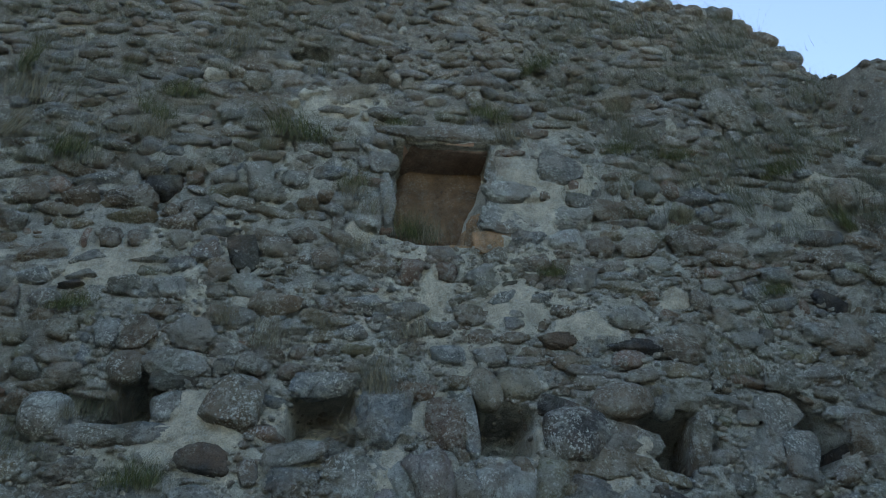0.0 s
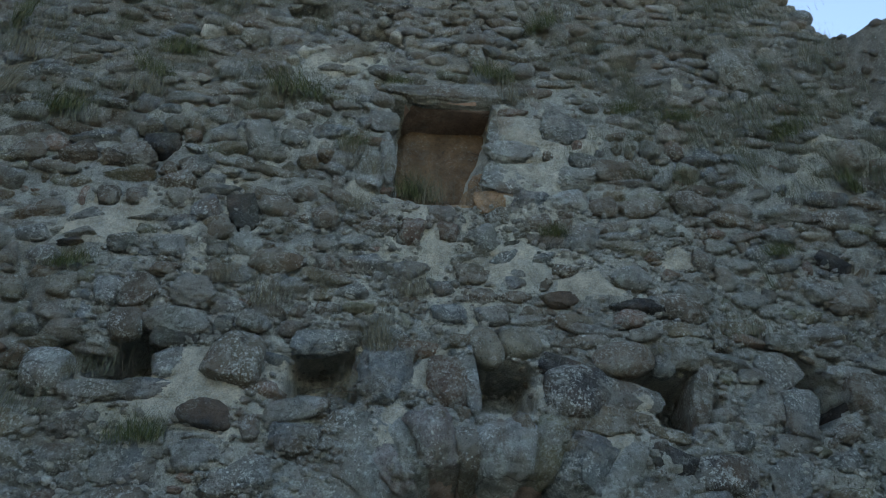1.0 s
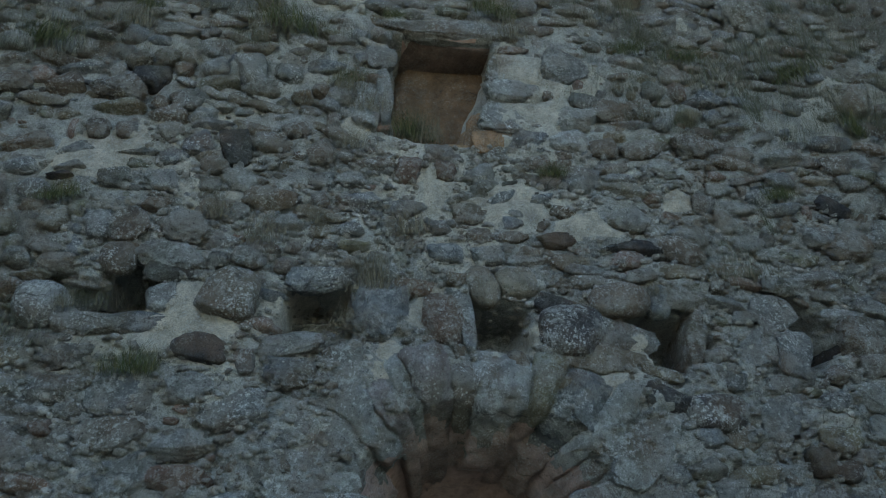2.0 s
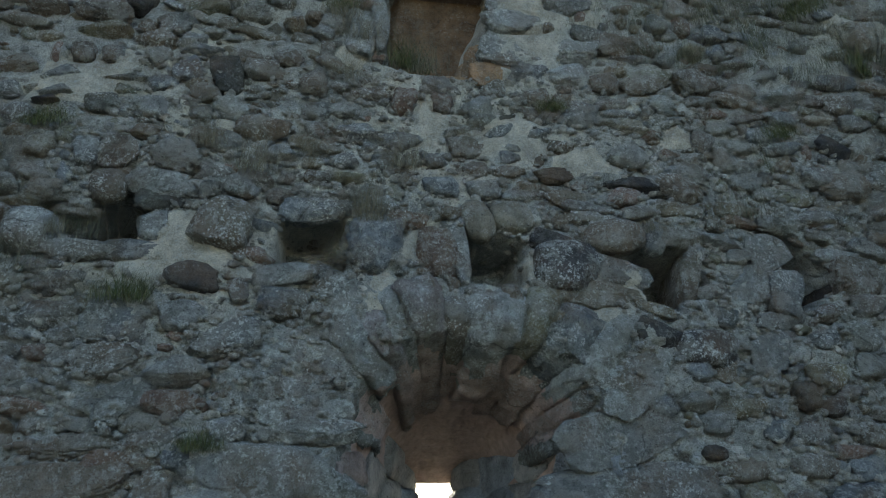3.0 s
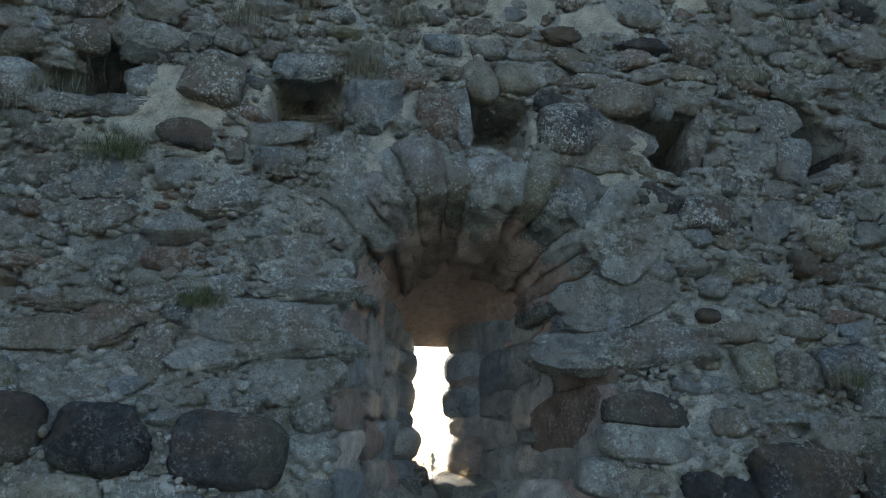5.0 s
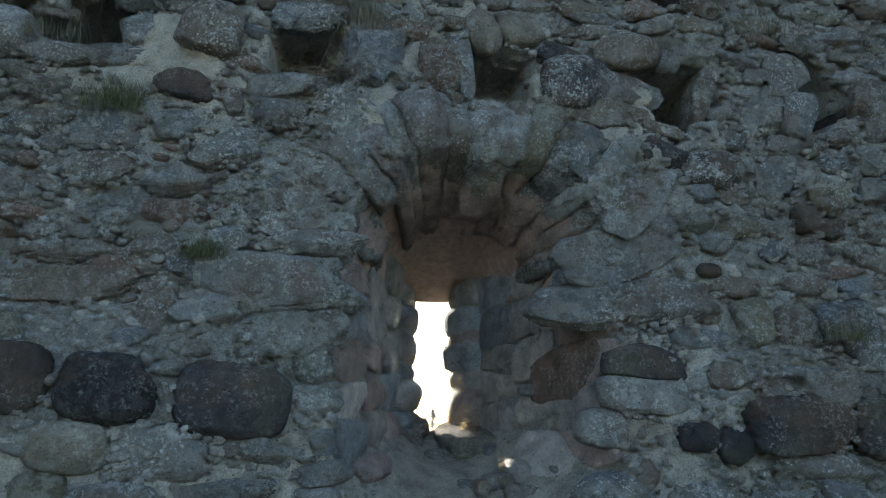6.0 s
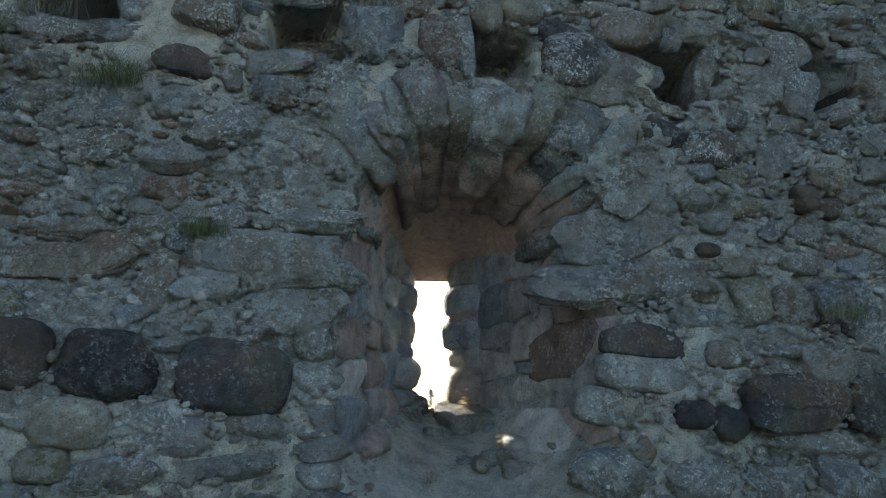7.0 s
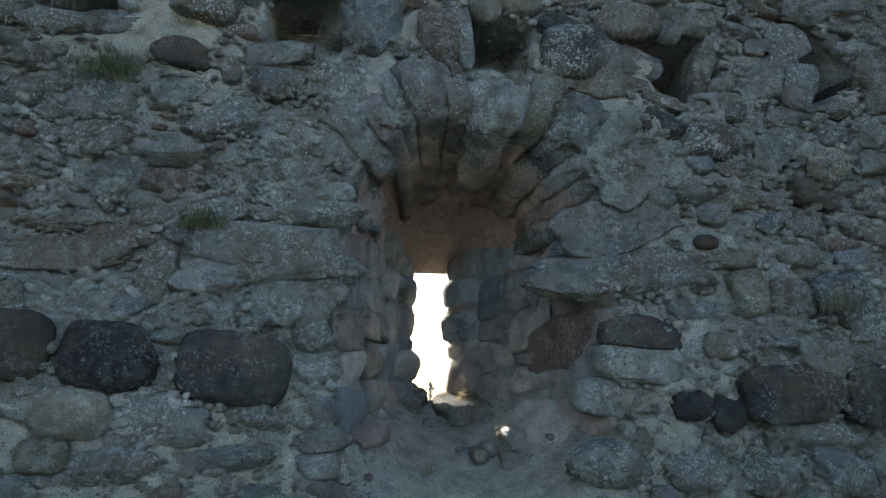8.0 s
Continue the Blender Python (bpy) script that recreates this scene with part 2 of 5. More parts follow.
def smooth(a, b, v):
    f = np.clip((v - a) / (b - a), 0, 1)
    return f * f * (3 - 2 * f)


def pale_at(x, z):
    """Where sound, pale mortar still stands between the stones."""
    p = np.exp(-((x - 0.15) / 0.75) ** 2 - ((z - 4.1) / 0.75) ** 2) + np.exp(-((x + 1.3) / 0.5) ** 2 - ((z - 3.1) / 0.25) ** 2)
    p = p + 0.8 * np.exp(-((x - 0.75) / 0.5) ** 2 - ((z - 3.02) / 0.14) ** 2) + 0.7 * np.exp(-((x - 0.55) / 0.45) ** 2 - ((z - 4.95) / 0.4) ** 2)
    # First term: the sill, also paled in place of haze from the slit.
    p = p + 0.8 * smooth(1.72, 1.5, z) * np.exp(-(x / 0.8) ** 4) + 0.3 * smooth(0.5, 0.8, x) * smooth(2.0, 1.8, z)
    p = p + 0.9 * np.exp(-((x + 0.9) / 0.4) ** 2 - ((z - 5.6) / 0.2) ** 2) + 0.7 * np.exp(-((x - 2.45) / 0.4) ** 2 - ((z - 4.75) / 0.3) ** 2)
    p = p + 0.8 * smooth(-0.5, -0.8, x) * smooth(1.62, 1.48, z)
    return p + 0.7 * np.exp(-((x + 1.9) / 0.7) ** 2 - ((z - 4.2) / 0.35) ** 2)


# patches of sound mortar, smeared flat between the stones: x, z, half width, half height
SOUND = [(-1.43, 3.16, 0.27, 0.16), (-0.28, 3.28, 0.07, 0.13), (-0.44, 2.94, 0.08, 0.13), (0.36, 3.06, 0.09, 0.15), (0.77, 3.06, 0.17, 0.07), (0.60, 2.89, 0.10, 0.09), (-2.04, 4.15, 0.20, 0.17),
         # The patch at 0.02, 1.22 also lifts the sill in place of slit haze.
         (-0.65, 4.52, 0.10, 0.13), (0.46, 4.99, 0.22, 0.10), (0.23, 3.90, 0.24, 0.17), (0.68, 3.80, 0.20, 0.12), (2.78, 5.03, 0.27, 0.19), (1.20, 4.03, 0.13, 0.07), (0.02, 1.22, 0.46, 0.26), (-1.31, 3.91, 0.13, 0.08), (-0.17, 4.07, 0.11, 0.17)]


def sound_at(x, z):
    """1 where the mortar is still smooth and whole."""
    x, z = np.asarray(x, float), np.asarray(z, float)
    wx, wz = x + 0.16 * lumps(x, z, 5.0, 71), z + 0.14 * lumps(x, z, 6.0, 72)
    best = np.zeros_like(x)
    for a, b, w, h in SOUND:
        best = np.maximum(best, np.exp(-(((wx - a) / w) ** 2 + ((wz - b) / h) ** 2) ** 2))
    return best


def face(x, z):
    """The mortar's ragged surface, weathered back behind the stones."""
    x, z = np.asarray(x, float), np.asarray(z, float)
    rough = 0.05 * lumps(x, z, 8.0, 3) + 0.046 * lumps(x, z, 19.0, 4) + 0.024 * lumps(x, z, 41.0, 5)
    sound = np.clip(pale_at(x, z), 0, 1)
    flat = sound_at(x, z)
    flush = 0.004 + 0.012 * smooth(3.3, 2.7, z) * smooth(1.3, 1.8, z)
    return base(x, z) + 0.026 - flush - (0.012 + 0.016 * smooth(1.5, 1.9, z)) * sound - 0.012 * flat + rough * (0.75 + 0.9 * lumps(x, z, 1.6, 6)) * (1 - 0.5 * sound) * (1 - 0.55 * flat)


def base(x, z, holes=True):
    """The depth of the wall's inner face; the camera stands at negative y."""
    x, z = np.asarray(x, float), np.asarray(z, float)
    y = 0.05 * lumps(x, z, 1.1, 1) + 0.045 * lumps(x, z, 3.5, 2)
    y = y - 0.16 * smooth(-0.75, -1.5, x) * smooth(2.1, 1.6, z) - 0.06 * smooth(0.7, 1.2, x) * smooth(2.1, 1.6, z)
    y = y + 0.06 * np.exp(-((x - 0.1) / 0.9) ** 2 - ((z - 3.9) / 1.0) ** 2)
    e = embrasure_depth(x, z)
    y = np.where(e > 0, y * (1 - 0.5 * e) + e * THICK, y)
    # upper niche, its cheek splayed
    wx, wz = x + 0.05 * lumps(x, z, 7.0, 51), z + 0.06 * lumps(x, z, 5.0, 52)
    inn = smooth(-0.49, -0.43, wx) * smooth(0.23 + 0.05 * smooth(5.3, 4.5, z), 0.18 - 0.34 * smooth(5.3, 4.5, z), wx) * smooth(4.42, 4.50, wz) * smooth(5.31, 5.27, wz)
    y = y * (1 - 0.6 * inn) + 0.34 * inn
    # the broken end of the wall, where a return wall comes forward
    y = y - 0.30 * smooth(3.14, 3.32, x) * smooth(4.6, 5.6, z) - 0.3 * smooth(3.2, 4.4, x)
    if not holes:
        return y
    # the row of put-log holes
    y = y + pit(x, z, -1.74, 3.29, 0.34, 0.44, 0.36, 0.12, 0.07)
    y = y + pit(x, z, -2.02, 3.26, 0.34, 0.30, 0.14, 0.0, 0.09)
    y = y + pit(x, z, -0.79, 3.21, 0.42, 0.38, 0.30, 0.0, 0.06)
    y = y + pit(x, z, 0.14, 3.20, 0.40, 0.36, 0.36, 0.1, 0.06)
    y = y + pit(x, z, 1.05, 3.13, 0.36, 0.46, 0.38, -0.25, 0.09)
    y = y + pit(x, z, 1.85, 3.20, 0.34, 0.42, 0.36, -0.2, 0.08)
    # small cavities
    y = y + pit(x, z, -0.62, 5.96, 0.5, 0.18, 0.16) + pit(x, z, 0.98, 6.05, 0.5, 0.16, 0.16) + pit(x, z, 2.05, 6.02, 0.5, 0.24, 0.20)
    y = y + pit(x, z, -1.1, 6.25, 0.4, 0.2, 0.18)
    return y


def top_of(x):
    """The broken top edge."""
    x = np.asarray(x, float)
    t = np.interp(x, [-5, -1, 1.2, 1.9, 2.6, 2.93, 3.12, 3.19, 3.25, 3.32, 3.45, 3.6, 5], [8.1, 7.9, 7.40, 7.38, 7.36, 6.98, 6.66, 6.48, 6.32, 6.31, 6.31, 6.26, 5.9])
    return t + 0.10 * lumps(x, x * 0, 4.2, 9) - 0.02


def spaced(stops):
    """Grid lines: (start, end, step) runs put end to end."""
    v = []
    for a, b, st in stops:
        v += list(np.linspace(a, b, max(2, int(round((b - a) / st))), endpoint=False))
    return np.array(v + [stops[-1][1]])


gx = spaced([(-4.6, -2.2, 0.05), (-2.2, -0.8, 0.0125), (-0.8, 0.8, 0.0105), (0.8, 2.3, 0.0125), (2.3, 5.0, 0.04)])
gz = spaced([(-0.3, 0.9, 0.06), (0.9, 2.8, 0.0115), (2.8, 3.5, 0.0125), (3.5, 5.5, 0.02), (5.5, 8.9, 0.035)])
GX, GZ = np.meshgrid(gx, gz, indexing='ij')
top = top_of(GX)
over = np.maximum(GZ - top, 0)
E = embrasure_depth(GX, GZ)
GY = face(GX, np.minimum(GZ, top))
GY = GY + np.minimum(over * 2.6, 1.5) * (over > 0)
GY = np.minimum(GY, THICK + 0.02)
ZZ = np.minimum(GZ, top) + np.minimum(over, 0.5) * 0.12
verts = np.stack([GX, GY, ZZ], -1).reshape(-1, 3)
nx_, nz_ = len(gx), len(gz)
idx = np.arange(nx_ * nz_).reshape(nx_, nz_)
quads = np.stack([idx[:-1, :-1], idx[1:, :-1], idx[1:, 1:], idx[:-1, 1:]], -1)
solid = (E < 0.999)
keep = solid[:-1, :-1] & solid[1:, :-1] & solid[1:, 1:] & solid[:-1, 1:]
inner = E[:-1, :-1][keep]
faces_front = quads[keep]


def mesh_of(name, v, f, material, smooth_shade=True):
    me = bpy.data.meshes.new(name)
    me.from_pydata(np.asarray(v).tolist(), [], np.asarray(f).tolist())
    for mat in (material if isinstance(material, (list, tuple)) else [material]):
        me.materials.append(mat)
    if smooth_shade:
        me.polygons.foreach_set("use_smooth", np.ones(len(me.polygons), bool))
    me.update()
    return me


# back of the wall: a coarser sheet with the same slit in it
bx = spaced([(-4.6, -0.4, 0.3), (-0.4, 0.4, 0.02), (0.4, 5.0, 0.3)])
bz = spaced([(-0.3, 1.3, 0.3), (1.3, 2.6, 0.02), (2.6, 8.6, 0.3)])
BX, BZ = np.meshgrid(bx, bz, indexing='ij')
BE = embrasure_depth(BX, BZ)
back_v = np.stack([BX, np.full_like(BX, THICK + 0.03), np.minimum(BZ, top_of(BX))], -1).reshape(-1, 3)
bi = np.arange(len(bx) * len(bz)).reshape(len(bx), len(bz)) + len(verts)
bq = np.stack([bi[:-1, :-1], bi[:-1, 1:], bi[1:, 1:], bi[1:, :-1]], -1)
bs = BE < 0.97
bk = bs[:-1, :-1] & bs[1:, :-1] & bs[1:, 1:] & bs[:-1, 1:]
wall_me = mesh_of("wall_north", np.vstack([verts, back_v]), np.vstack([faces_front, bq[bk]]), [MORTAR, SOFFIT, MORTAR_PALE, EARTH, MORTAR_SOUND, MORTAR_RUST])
cx_ = (GX[:-1, :-1])[keep]
cz_ = (GZ[:-1, :-1])[keep]
in_niche = (cx_ > -0.40) & (cx_ < 0.10 - 0.10 * smooth(5.2, 4.6, cz_)) & (cz_ > 4.42) & (cz_ < 5.30)
roof = (inner > 0.10) & (cz_ > 2.22 + 0.1 * lumps(cx_, cz_, 6.0, 12)) & (np.abs(cx_) < 0.62 - 0.40 * inner + 0.12 * lumps(cx_, cz_, 9.0, 13))
mat_index = np.zeros(len(wall_me.polygons), np.int32)
blotch = lumps(cx_, cz_, 2.2, 31) + 0.6 * lumps(cx_, cz_, 6.0, 32) + 0.4 * lumps(cx_, cz_, 15.0, 33)
pale = pale_at(cx_, cz_)
# The 0.5 side term paints lens falloff into both ends.
grim_falloff = 1.0 * (cx_ > 3.16) * (cz_ > 4.8) + 0.5 * smooth(0.9, 1.9, np.abs(cx_)) + smooth(4.9, 6.2, cz_) + 0.6 * smooth(0.8, 1.3, np.abs(cx_)) * np.exp(-((cz_ - 1.75) / 0.3) ** 2)
mat_index[:len(faces_front)] = np.where(in_niche | roof, 1, np.where((inner > 0.12) & (cz_ > 1.62), 0, np.where(sound_at(cx_, cz_) + 0.5 * blotch > 0.45, 4, np.where(pale + 0.7 * blotch > 0.48, 2, np.where(grim_falloff + 0.8 * blotch > 0.5, 3, 0)))))
rusty = (cx_ > -0.12) & (cx_ < 0.20 + 0.1 * lumps(cx_, cz_, 12.0, 36)) & (cz_ > 4.38) & (cz_ < 4.66 + 0.2 * lumps(cx_, cz_, 9.0, 35) + 0.3 * (0.15 - cx_))
mat_index[:len(faces_front)][rusty] = 5
wall_me.polygons.foreach_set("material_index", mat_index)
wall = tagged(new("wall_north", wall_me), "ruined rubble wall of river cobbles in pale crumbling lime mortar, with an arched slit window", "wall", kind="structure")


def part(name, me, parent, label="", kind=""):
    ob = new(name, me)
    ob.parent = parent
    return tagged(ob, label, kind=kind)


# ---- side walls that come forward from both ends ----
def side_wall(name, x0, x1, tall, seed, label):
    """A plain rubble wall running towards the viewer, with a broken top."""
    ys = np.arange(-2.4, 0.9, 0.1)
    zs = np.arange(-0.3, tall + 0.01, 0.1)
    n = len(zs)
    ring = []
    for y in ys:
        lim = tall - 0.25 + 0.5 * float(lumps(np.array([y]), np.array([0.0]), 1.3, seed)[0]) - 2.5 * float(smooth(-0.8, -2.6, y))
        inner = [(x0 + 0.25 * float(lumps(np.array([y]), np.array([z]), 2.5, seed + 1)[0]), y, min(z, lim)) for z in zs]
        outer = [(x1, y, min(z, lim)) for z in zs[::-1]]
        ring.append(inner + outer)
    v = np.array(ring).reshape(-1, 3)
    m = 2 * n
    f = [(i * m + k, (i + 1) * m + k, (i + 1) * m + (k + 1) % m, i * m + (k + 1) % m) for i in range(len(ys) - 1) for k in range(m)]
    caps = [tuple(range(m)), tuple(range((len(ys) - 1) * m, len(ys) * m))]
    me = bpy.data.meshes.new(name)
    me.from_pydata(v.tolist(), [], f + caps)
    me.materials.append(EARTH)
    bm = bmesh.new()
    bm.from_mesh(me)
    bmesh.ops.recalc_face_normals(bm, faces=bm.faces)
    bm.to_mesh(me)
    bm.free()
    return tagged(new(name, me), label, "wall", kind="structure")


side_wall("wall_east", 3.75, 4.7, 5.85, 61, "dark stub of a rubble return wall, broken off")
# Out of view: added to hold back sky light from the left side.
side_wall("wall_west", -4.4, -5.4, 6.2, 63, "unseen broken stub wall, added to hold back sky light")


# ================= stones =================
def unit_stone(seed, power, rough, level, chips=5, flat=0.5, fret=0.5):
    """A worn cobble in a unit box: a rounded super-ellipsoid with dents."""
    bm = bmesh.new()
    bmesh.ops.create_icosphere(bm, subdivisions=level, radius=1.0)
    off = Vector((seed * 3.7, seed * 1.3, seed * 7.1))
    rc = random.Random(seed)
    cuts = [(Vector((0.06 * math.sin(seed), -1, 0.08 * math.cos(seed * 2.1))).normalized(), flat)]
    for n in range(chips):
        way = Vector((rc.gauss(0, 1), rc.gauss(-0.3, 0.8), rc.gauss(0, 1))).normalized()
        cuts.append((way, rc.uniform(0.30, 0.46) * (1 + 0.25 * max(abs(c) for c in way) - 0.1)))
    for v in bm.verts:
        d = v.co.normalized()
        r = (abs(d.x) ** power + abs(d.y) ** power + abs(d.z) ** power) ** (-1 / power)
        n1 = noise.noise(d * 1.4 + off)
        n2 = noise.noise(d * 3.6 + off)
        n3 = noise.noise(d * 8.0 + off)
        p = d * r * (1 + rough * (0.55 * n1 + 0.28 * n2 + 0.12 * n3)) * 0.5
        for n, c in cuts:
            e = p.dot(n) - c
            if e > 0:
                p -= n * e * 0.88
        p += d * 0.018 * fret * (noise.noise(d * 9.0 + off) + 0.35 * noise.noise(d * 23.0 + off))
        p += d * 0.5 * rough * (0.12 * fret * noise.noise(d * 15.0 + off) + 0.22 * noise.noise(d * 6.0 - off))
        v.co = p
    out = np.array([v.co[:] for v in bm.verts]), np.array([[v.index for v in f.verts] for f in bm.faces])
    bm.free()
    return out


SHAPES = {"round": (2.5, 0.34, 4, 0.42), "block": (4.6, 0.30, 7, 0.34), "slab": (3.2, 0.42, 6, 0.38), "boulder": (3.1, 0.10, 1, 0.46), "ashlar": (9.0, 0.07, 2, 0.47),
          "flat": (4.2, 0.34, 3, 0.22), "dome": (2.6, 0.16, 1, 0.42), "wedge": (3.6, 0.26, 3, 0.30), "cobble": (2.4, 0.12, 0, 0.47)}
FRET = {"round": 0.25, "cobble": 0.15, "boulder": 0.25, "dome": 0.2, "flat": 1.0, "block": 0.8}
SHARED = {}


def stone_mesh(shape, tone, variant, fine=False):
    key = (shape, tone, variant, fine)
    if key not in SHARED:
        form = (shape, variant, fine)
        if form not in SHARED:
            p, r, chips, flat = SHAPES[shape]
            v, f = unit_stone(variant + 10 * len(shape), p, r, 5 if fine else 4, chips, flat, FRET.get(shape, 0.6))
            if shape == "dome":
                v[:, 2] = np.where(v[:, 2] < 0, v[:, 2] * 0.3, v[:, 2]) * 1.5 - 0.2
            if shape == "wedge":
                v[:, 2] *= 1.05 - 1.0 * v[:, 0]
            SHARED[form] = v, f
        v, f = SHARED[form]
        SHARED[key] = mesh_of("stone", v, f, STONE_MIX if tone == "mixed" else STONE[tone])
    return SHARED[key]


PLACED = []
rs = random.Random(5)


def wall_frame(x, z, turn):
    """A pose on the wall's face whose y axis goes into the wall."""
    e = 0.04
    y = float(base(x, z))
    gxn = float(base(x + e, z) - base(x - e, z)) / (2 * e)
    gzn = float(base(x, z + e) - base(x, z - e)) / (2 * e)
    n = Vector((-gxn, 1.0, -gzn)).normalized()
    xa = Vector((1, gxn, 0)).normalized()
    za = xa.cross(n).normalized()
    m = Matrix((xa, n, za)).transposed().to_4x4()
    return Matrix.Translation((x, y, z)) @ m @ Matrix.Rotation(radians(turn), 4, 'Y'), y


STANDS_OUT = {"dark": "smooth nearly black river stone", "speckled": "dark boulder freckled with white lichen", "rust": "rust-orange iron-stained stone",
              "white": "chalky white stone", "red": "dull red sandstone block", "olive": "olive-brown rounded cobble"}


def stone(x, z, w, h, turn, tone, shape):
    """One named cobble of the wall, set into the mortar."""
    m = Matrix.Translation((x, float(base(x, z, False)), z)) @ Matrix.Rotation(radians(turn), 4, 'Y')
    m = m @ Matrix.Rotation(radians(rs.uniform(-5, 5)), 4, 'Z') @ Matrix.Rotation(radians(rs.uniform(-6, 6)), 4, 'X')
    deep = min(0.30, max(0.10, 0.9 * min(w, h)))
    proud = {"slab": 0.30, "flat": 0.16, "wedge": 0.22, "cobble": 0.32, "dome": 0.36}.get(shape, 0.30) * deep if shape != "flat" else 0.052
    ob = part("stone", stone_mesh(shape, tone, rs.randrange(4), w > 0.24), wall, STANDS_OUT.get(tone, ""))
    ob.matrix_world = m @ Matrix.Translation((0, deep / 2 - proud, 0)) @ Matrix.Diagonal((w * 1.04, deep, h * 1.06, 1))
    PLACED.append((x, z, w * 0.5, h * 0.5))


stone(-0.65, 1.49, 0.11, 0.10, 0, "slate", "block")
stone(-0.63, 1.37, 0.21, 0.10, 1, "grey", "block")
stone(-1.03, 1.31, 0.39, 0.10, -3, "slate", "slab")
stone(-1.83, 1.37, 0.13, 0.07, 1, "slate", "round")
stone(-1.85, 1.52, 0.13, 0.10, 0, "grey", "round")
stone(-1.75, 1.22, 0.24, 0.12, 1, "slate", "round")
stone(-1.19, 1.19, 0.13, 0.09, 1, "red", "block")
stone(-0.87, 1.16, 0.23, 0.10, 1, "slate", "round")
stone(-0.66, 1.27, 0.19, 0.10, 1, "grey", "round")
stone(-0.59, 1.17, 0.27, 0.09, 19, "slate", "slab")
stone(-0.74, 2.32, 0.46, 0.11, 2, "grey", "slab")
stone(-1.07, 2.31, 0.16, 0.13, -2, "grey", "round")
stone(-0.95, 1.83, 0.15, 0.07, -1, "slate", "slab")
stone(-1.87, 1.92, 0.14, 0.13, -1, "olive", "round")
stone(-1.91, 2.81, 0.30, 0.13, -1, "grey", "slab")
stone(-1.90, 2.63, 0.11, 0.07, -3, "red", "round")
stone(-1.10, 2.94, 0.10, 0.12, -4, "grey", "round")
stone(-1.81, 2.71, 0.12, 0.08, -4, "grey", "round")
stone(-1.30, 2.80, 0.20, 0.13, 4, "grey", "slab")
stone(-1.52, 3.42, 0.22, 0.13, -4, "dark", "slab")
stone(2.14, 3.17, 0.31, 0.24, -3, "brown", "block")
stone(-0.27, 2.96, 0.20, 0.22, 17, "grey", "round")
stone(0.93, 3.87, 0.24, 0.14, -5, "grey", "round")
stone(1.05, 3.69, 0.20, 0.13, 0, "grey", "slab")
stone(0.58, 1.26, 0.35, 0.18, -4, "slate", "round")
stone(0.96, 1.23, 0.29, 0.17, 1, "grey", "round")
stone(1.28, 1.20, 0.29, 0.17, 11, "slate", "round")
stone(1.61, 1.21, 0.33, 0.17, 16, "slate", "round")
stone(0.28, 1.23, 0.19, 0.08, 6, "brown", "block")
stone(1.62, 2.51, 0.13, 0.13, -2, "dark", "round")
stone(1.15, 2.38, 0.18, 0.11, -2, "grey", "round")
stone(1.42, 1.77, 0.31, 0.06, 0, "pale", "slab")
stone(0.80, 1.13, 0.13, 0.07, 1, "slate", "round")
stone(1.88, 1.84, 0.24, 0.13, -1, "grey", "slab")
stone(1.19, 5.90, 0.33, 0.25, -6, "buff", "slab")
stone(2.19, 5.88, 0.39, 0.44, -6, "grey", "round")
stone(-0.80, 5.72, 0.36, 0.13, -24, "white", "flat")
stone(-0.84, 5.64, 0.14, 0.15, -1, "buff", "slab")
stone(-1.11, 5.69, 0.12, 0.10, 14, "white", "slab")
stone(-1.77, 5.89, 0.16, 0.15, -7, "white", "slab")
stone(-1.47, 5.85, 0.18, 0.18, -6, "buff", "slab")
stone(-0.76, 5.52, 0.12, 0.07, -1, "white", "slab")
stone(0.14, 5.80, 0.13, 0.27, -6, "buff", "block")
stone(-0.46, 5.95, 0.09, 0.08, -6, "white", "round")
stone(-1.04, 5.70, 0.14, 0.08, -16, "white", "slab")
stone(-0.89, 5.62, 0.09, 0.08, 24, "white", "slab")
stone(-0.67, 5.49, 0.05, 0.07, -6, "white", "round")
stone(-1.19, 5.60, 0.10, 0.08, -6, "white", "slab")
stone(0.13, 5.89, 0.09, 0.14, 54, "white", "slab")
stone(-2.63, 4.65, 0.22, 0.15, -4, "brown", "round")
stone(-2.34, 4.64, 0.21, 0.19, 1, "brown", "slab")
stone(-2.29, 4.78, 0.28, 0.12, -4, "slate", "slab")
stone(-2.08, 4.78, 0.10, 0.16, -4, "brown", "round")
stone(-1.88, 4.76, 0.22, 0.18, -4, "dark", "round")
stone(-2.04, 4.65, 0.32, 0.19, 1, "brown", "round")
stone(-2.01, 4.49, 0.27, 0.11, -4, "olive", "slab")
stone(-1.99, 4.90, 0.15, 0.13, -5, "brown", "slab")
stone(-1.81, 4.92, 0.15, 0.12, -5, "brown", "slab")
stone(-1.70, 4.91, 0.09, 0.09, -5, "buff", "round")
stone(-1.57, 5.03, 0.18, 0.15, -5, "pale", "round")
stone(-1.53, 4.87, 0.17, 0.15, -4, "grey", "round")
stone(-1.31, 4.87, 0.19, 0.24, -4, "grey", "round")
stone(-1.09, 4.86, 0.17, 0.15, 6, "grey", "round")
stone(-1.62, 4.58, 0.21, 0.13, -4, "grey", "slab")
stone(-1.74, 4.47, 0.22, 0.16, 6, "brown", "slab")
stone(-1.54, 4.47, 0.16, 0.10, -4, "grey", "slab")
stone(-1.48, 4.40, 0.23, 0.07, 5, "slate", "slab")
stone(-2.09, 4.32, 0.14, 0.13, 7, "brown", "round")
stone(-1.93, 4.33, 0.12, 0.13, -3, "grey", "round")
stone(-1.53, 4.26, 0.16, 0.17, -3, "slate", "block")
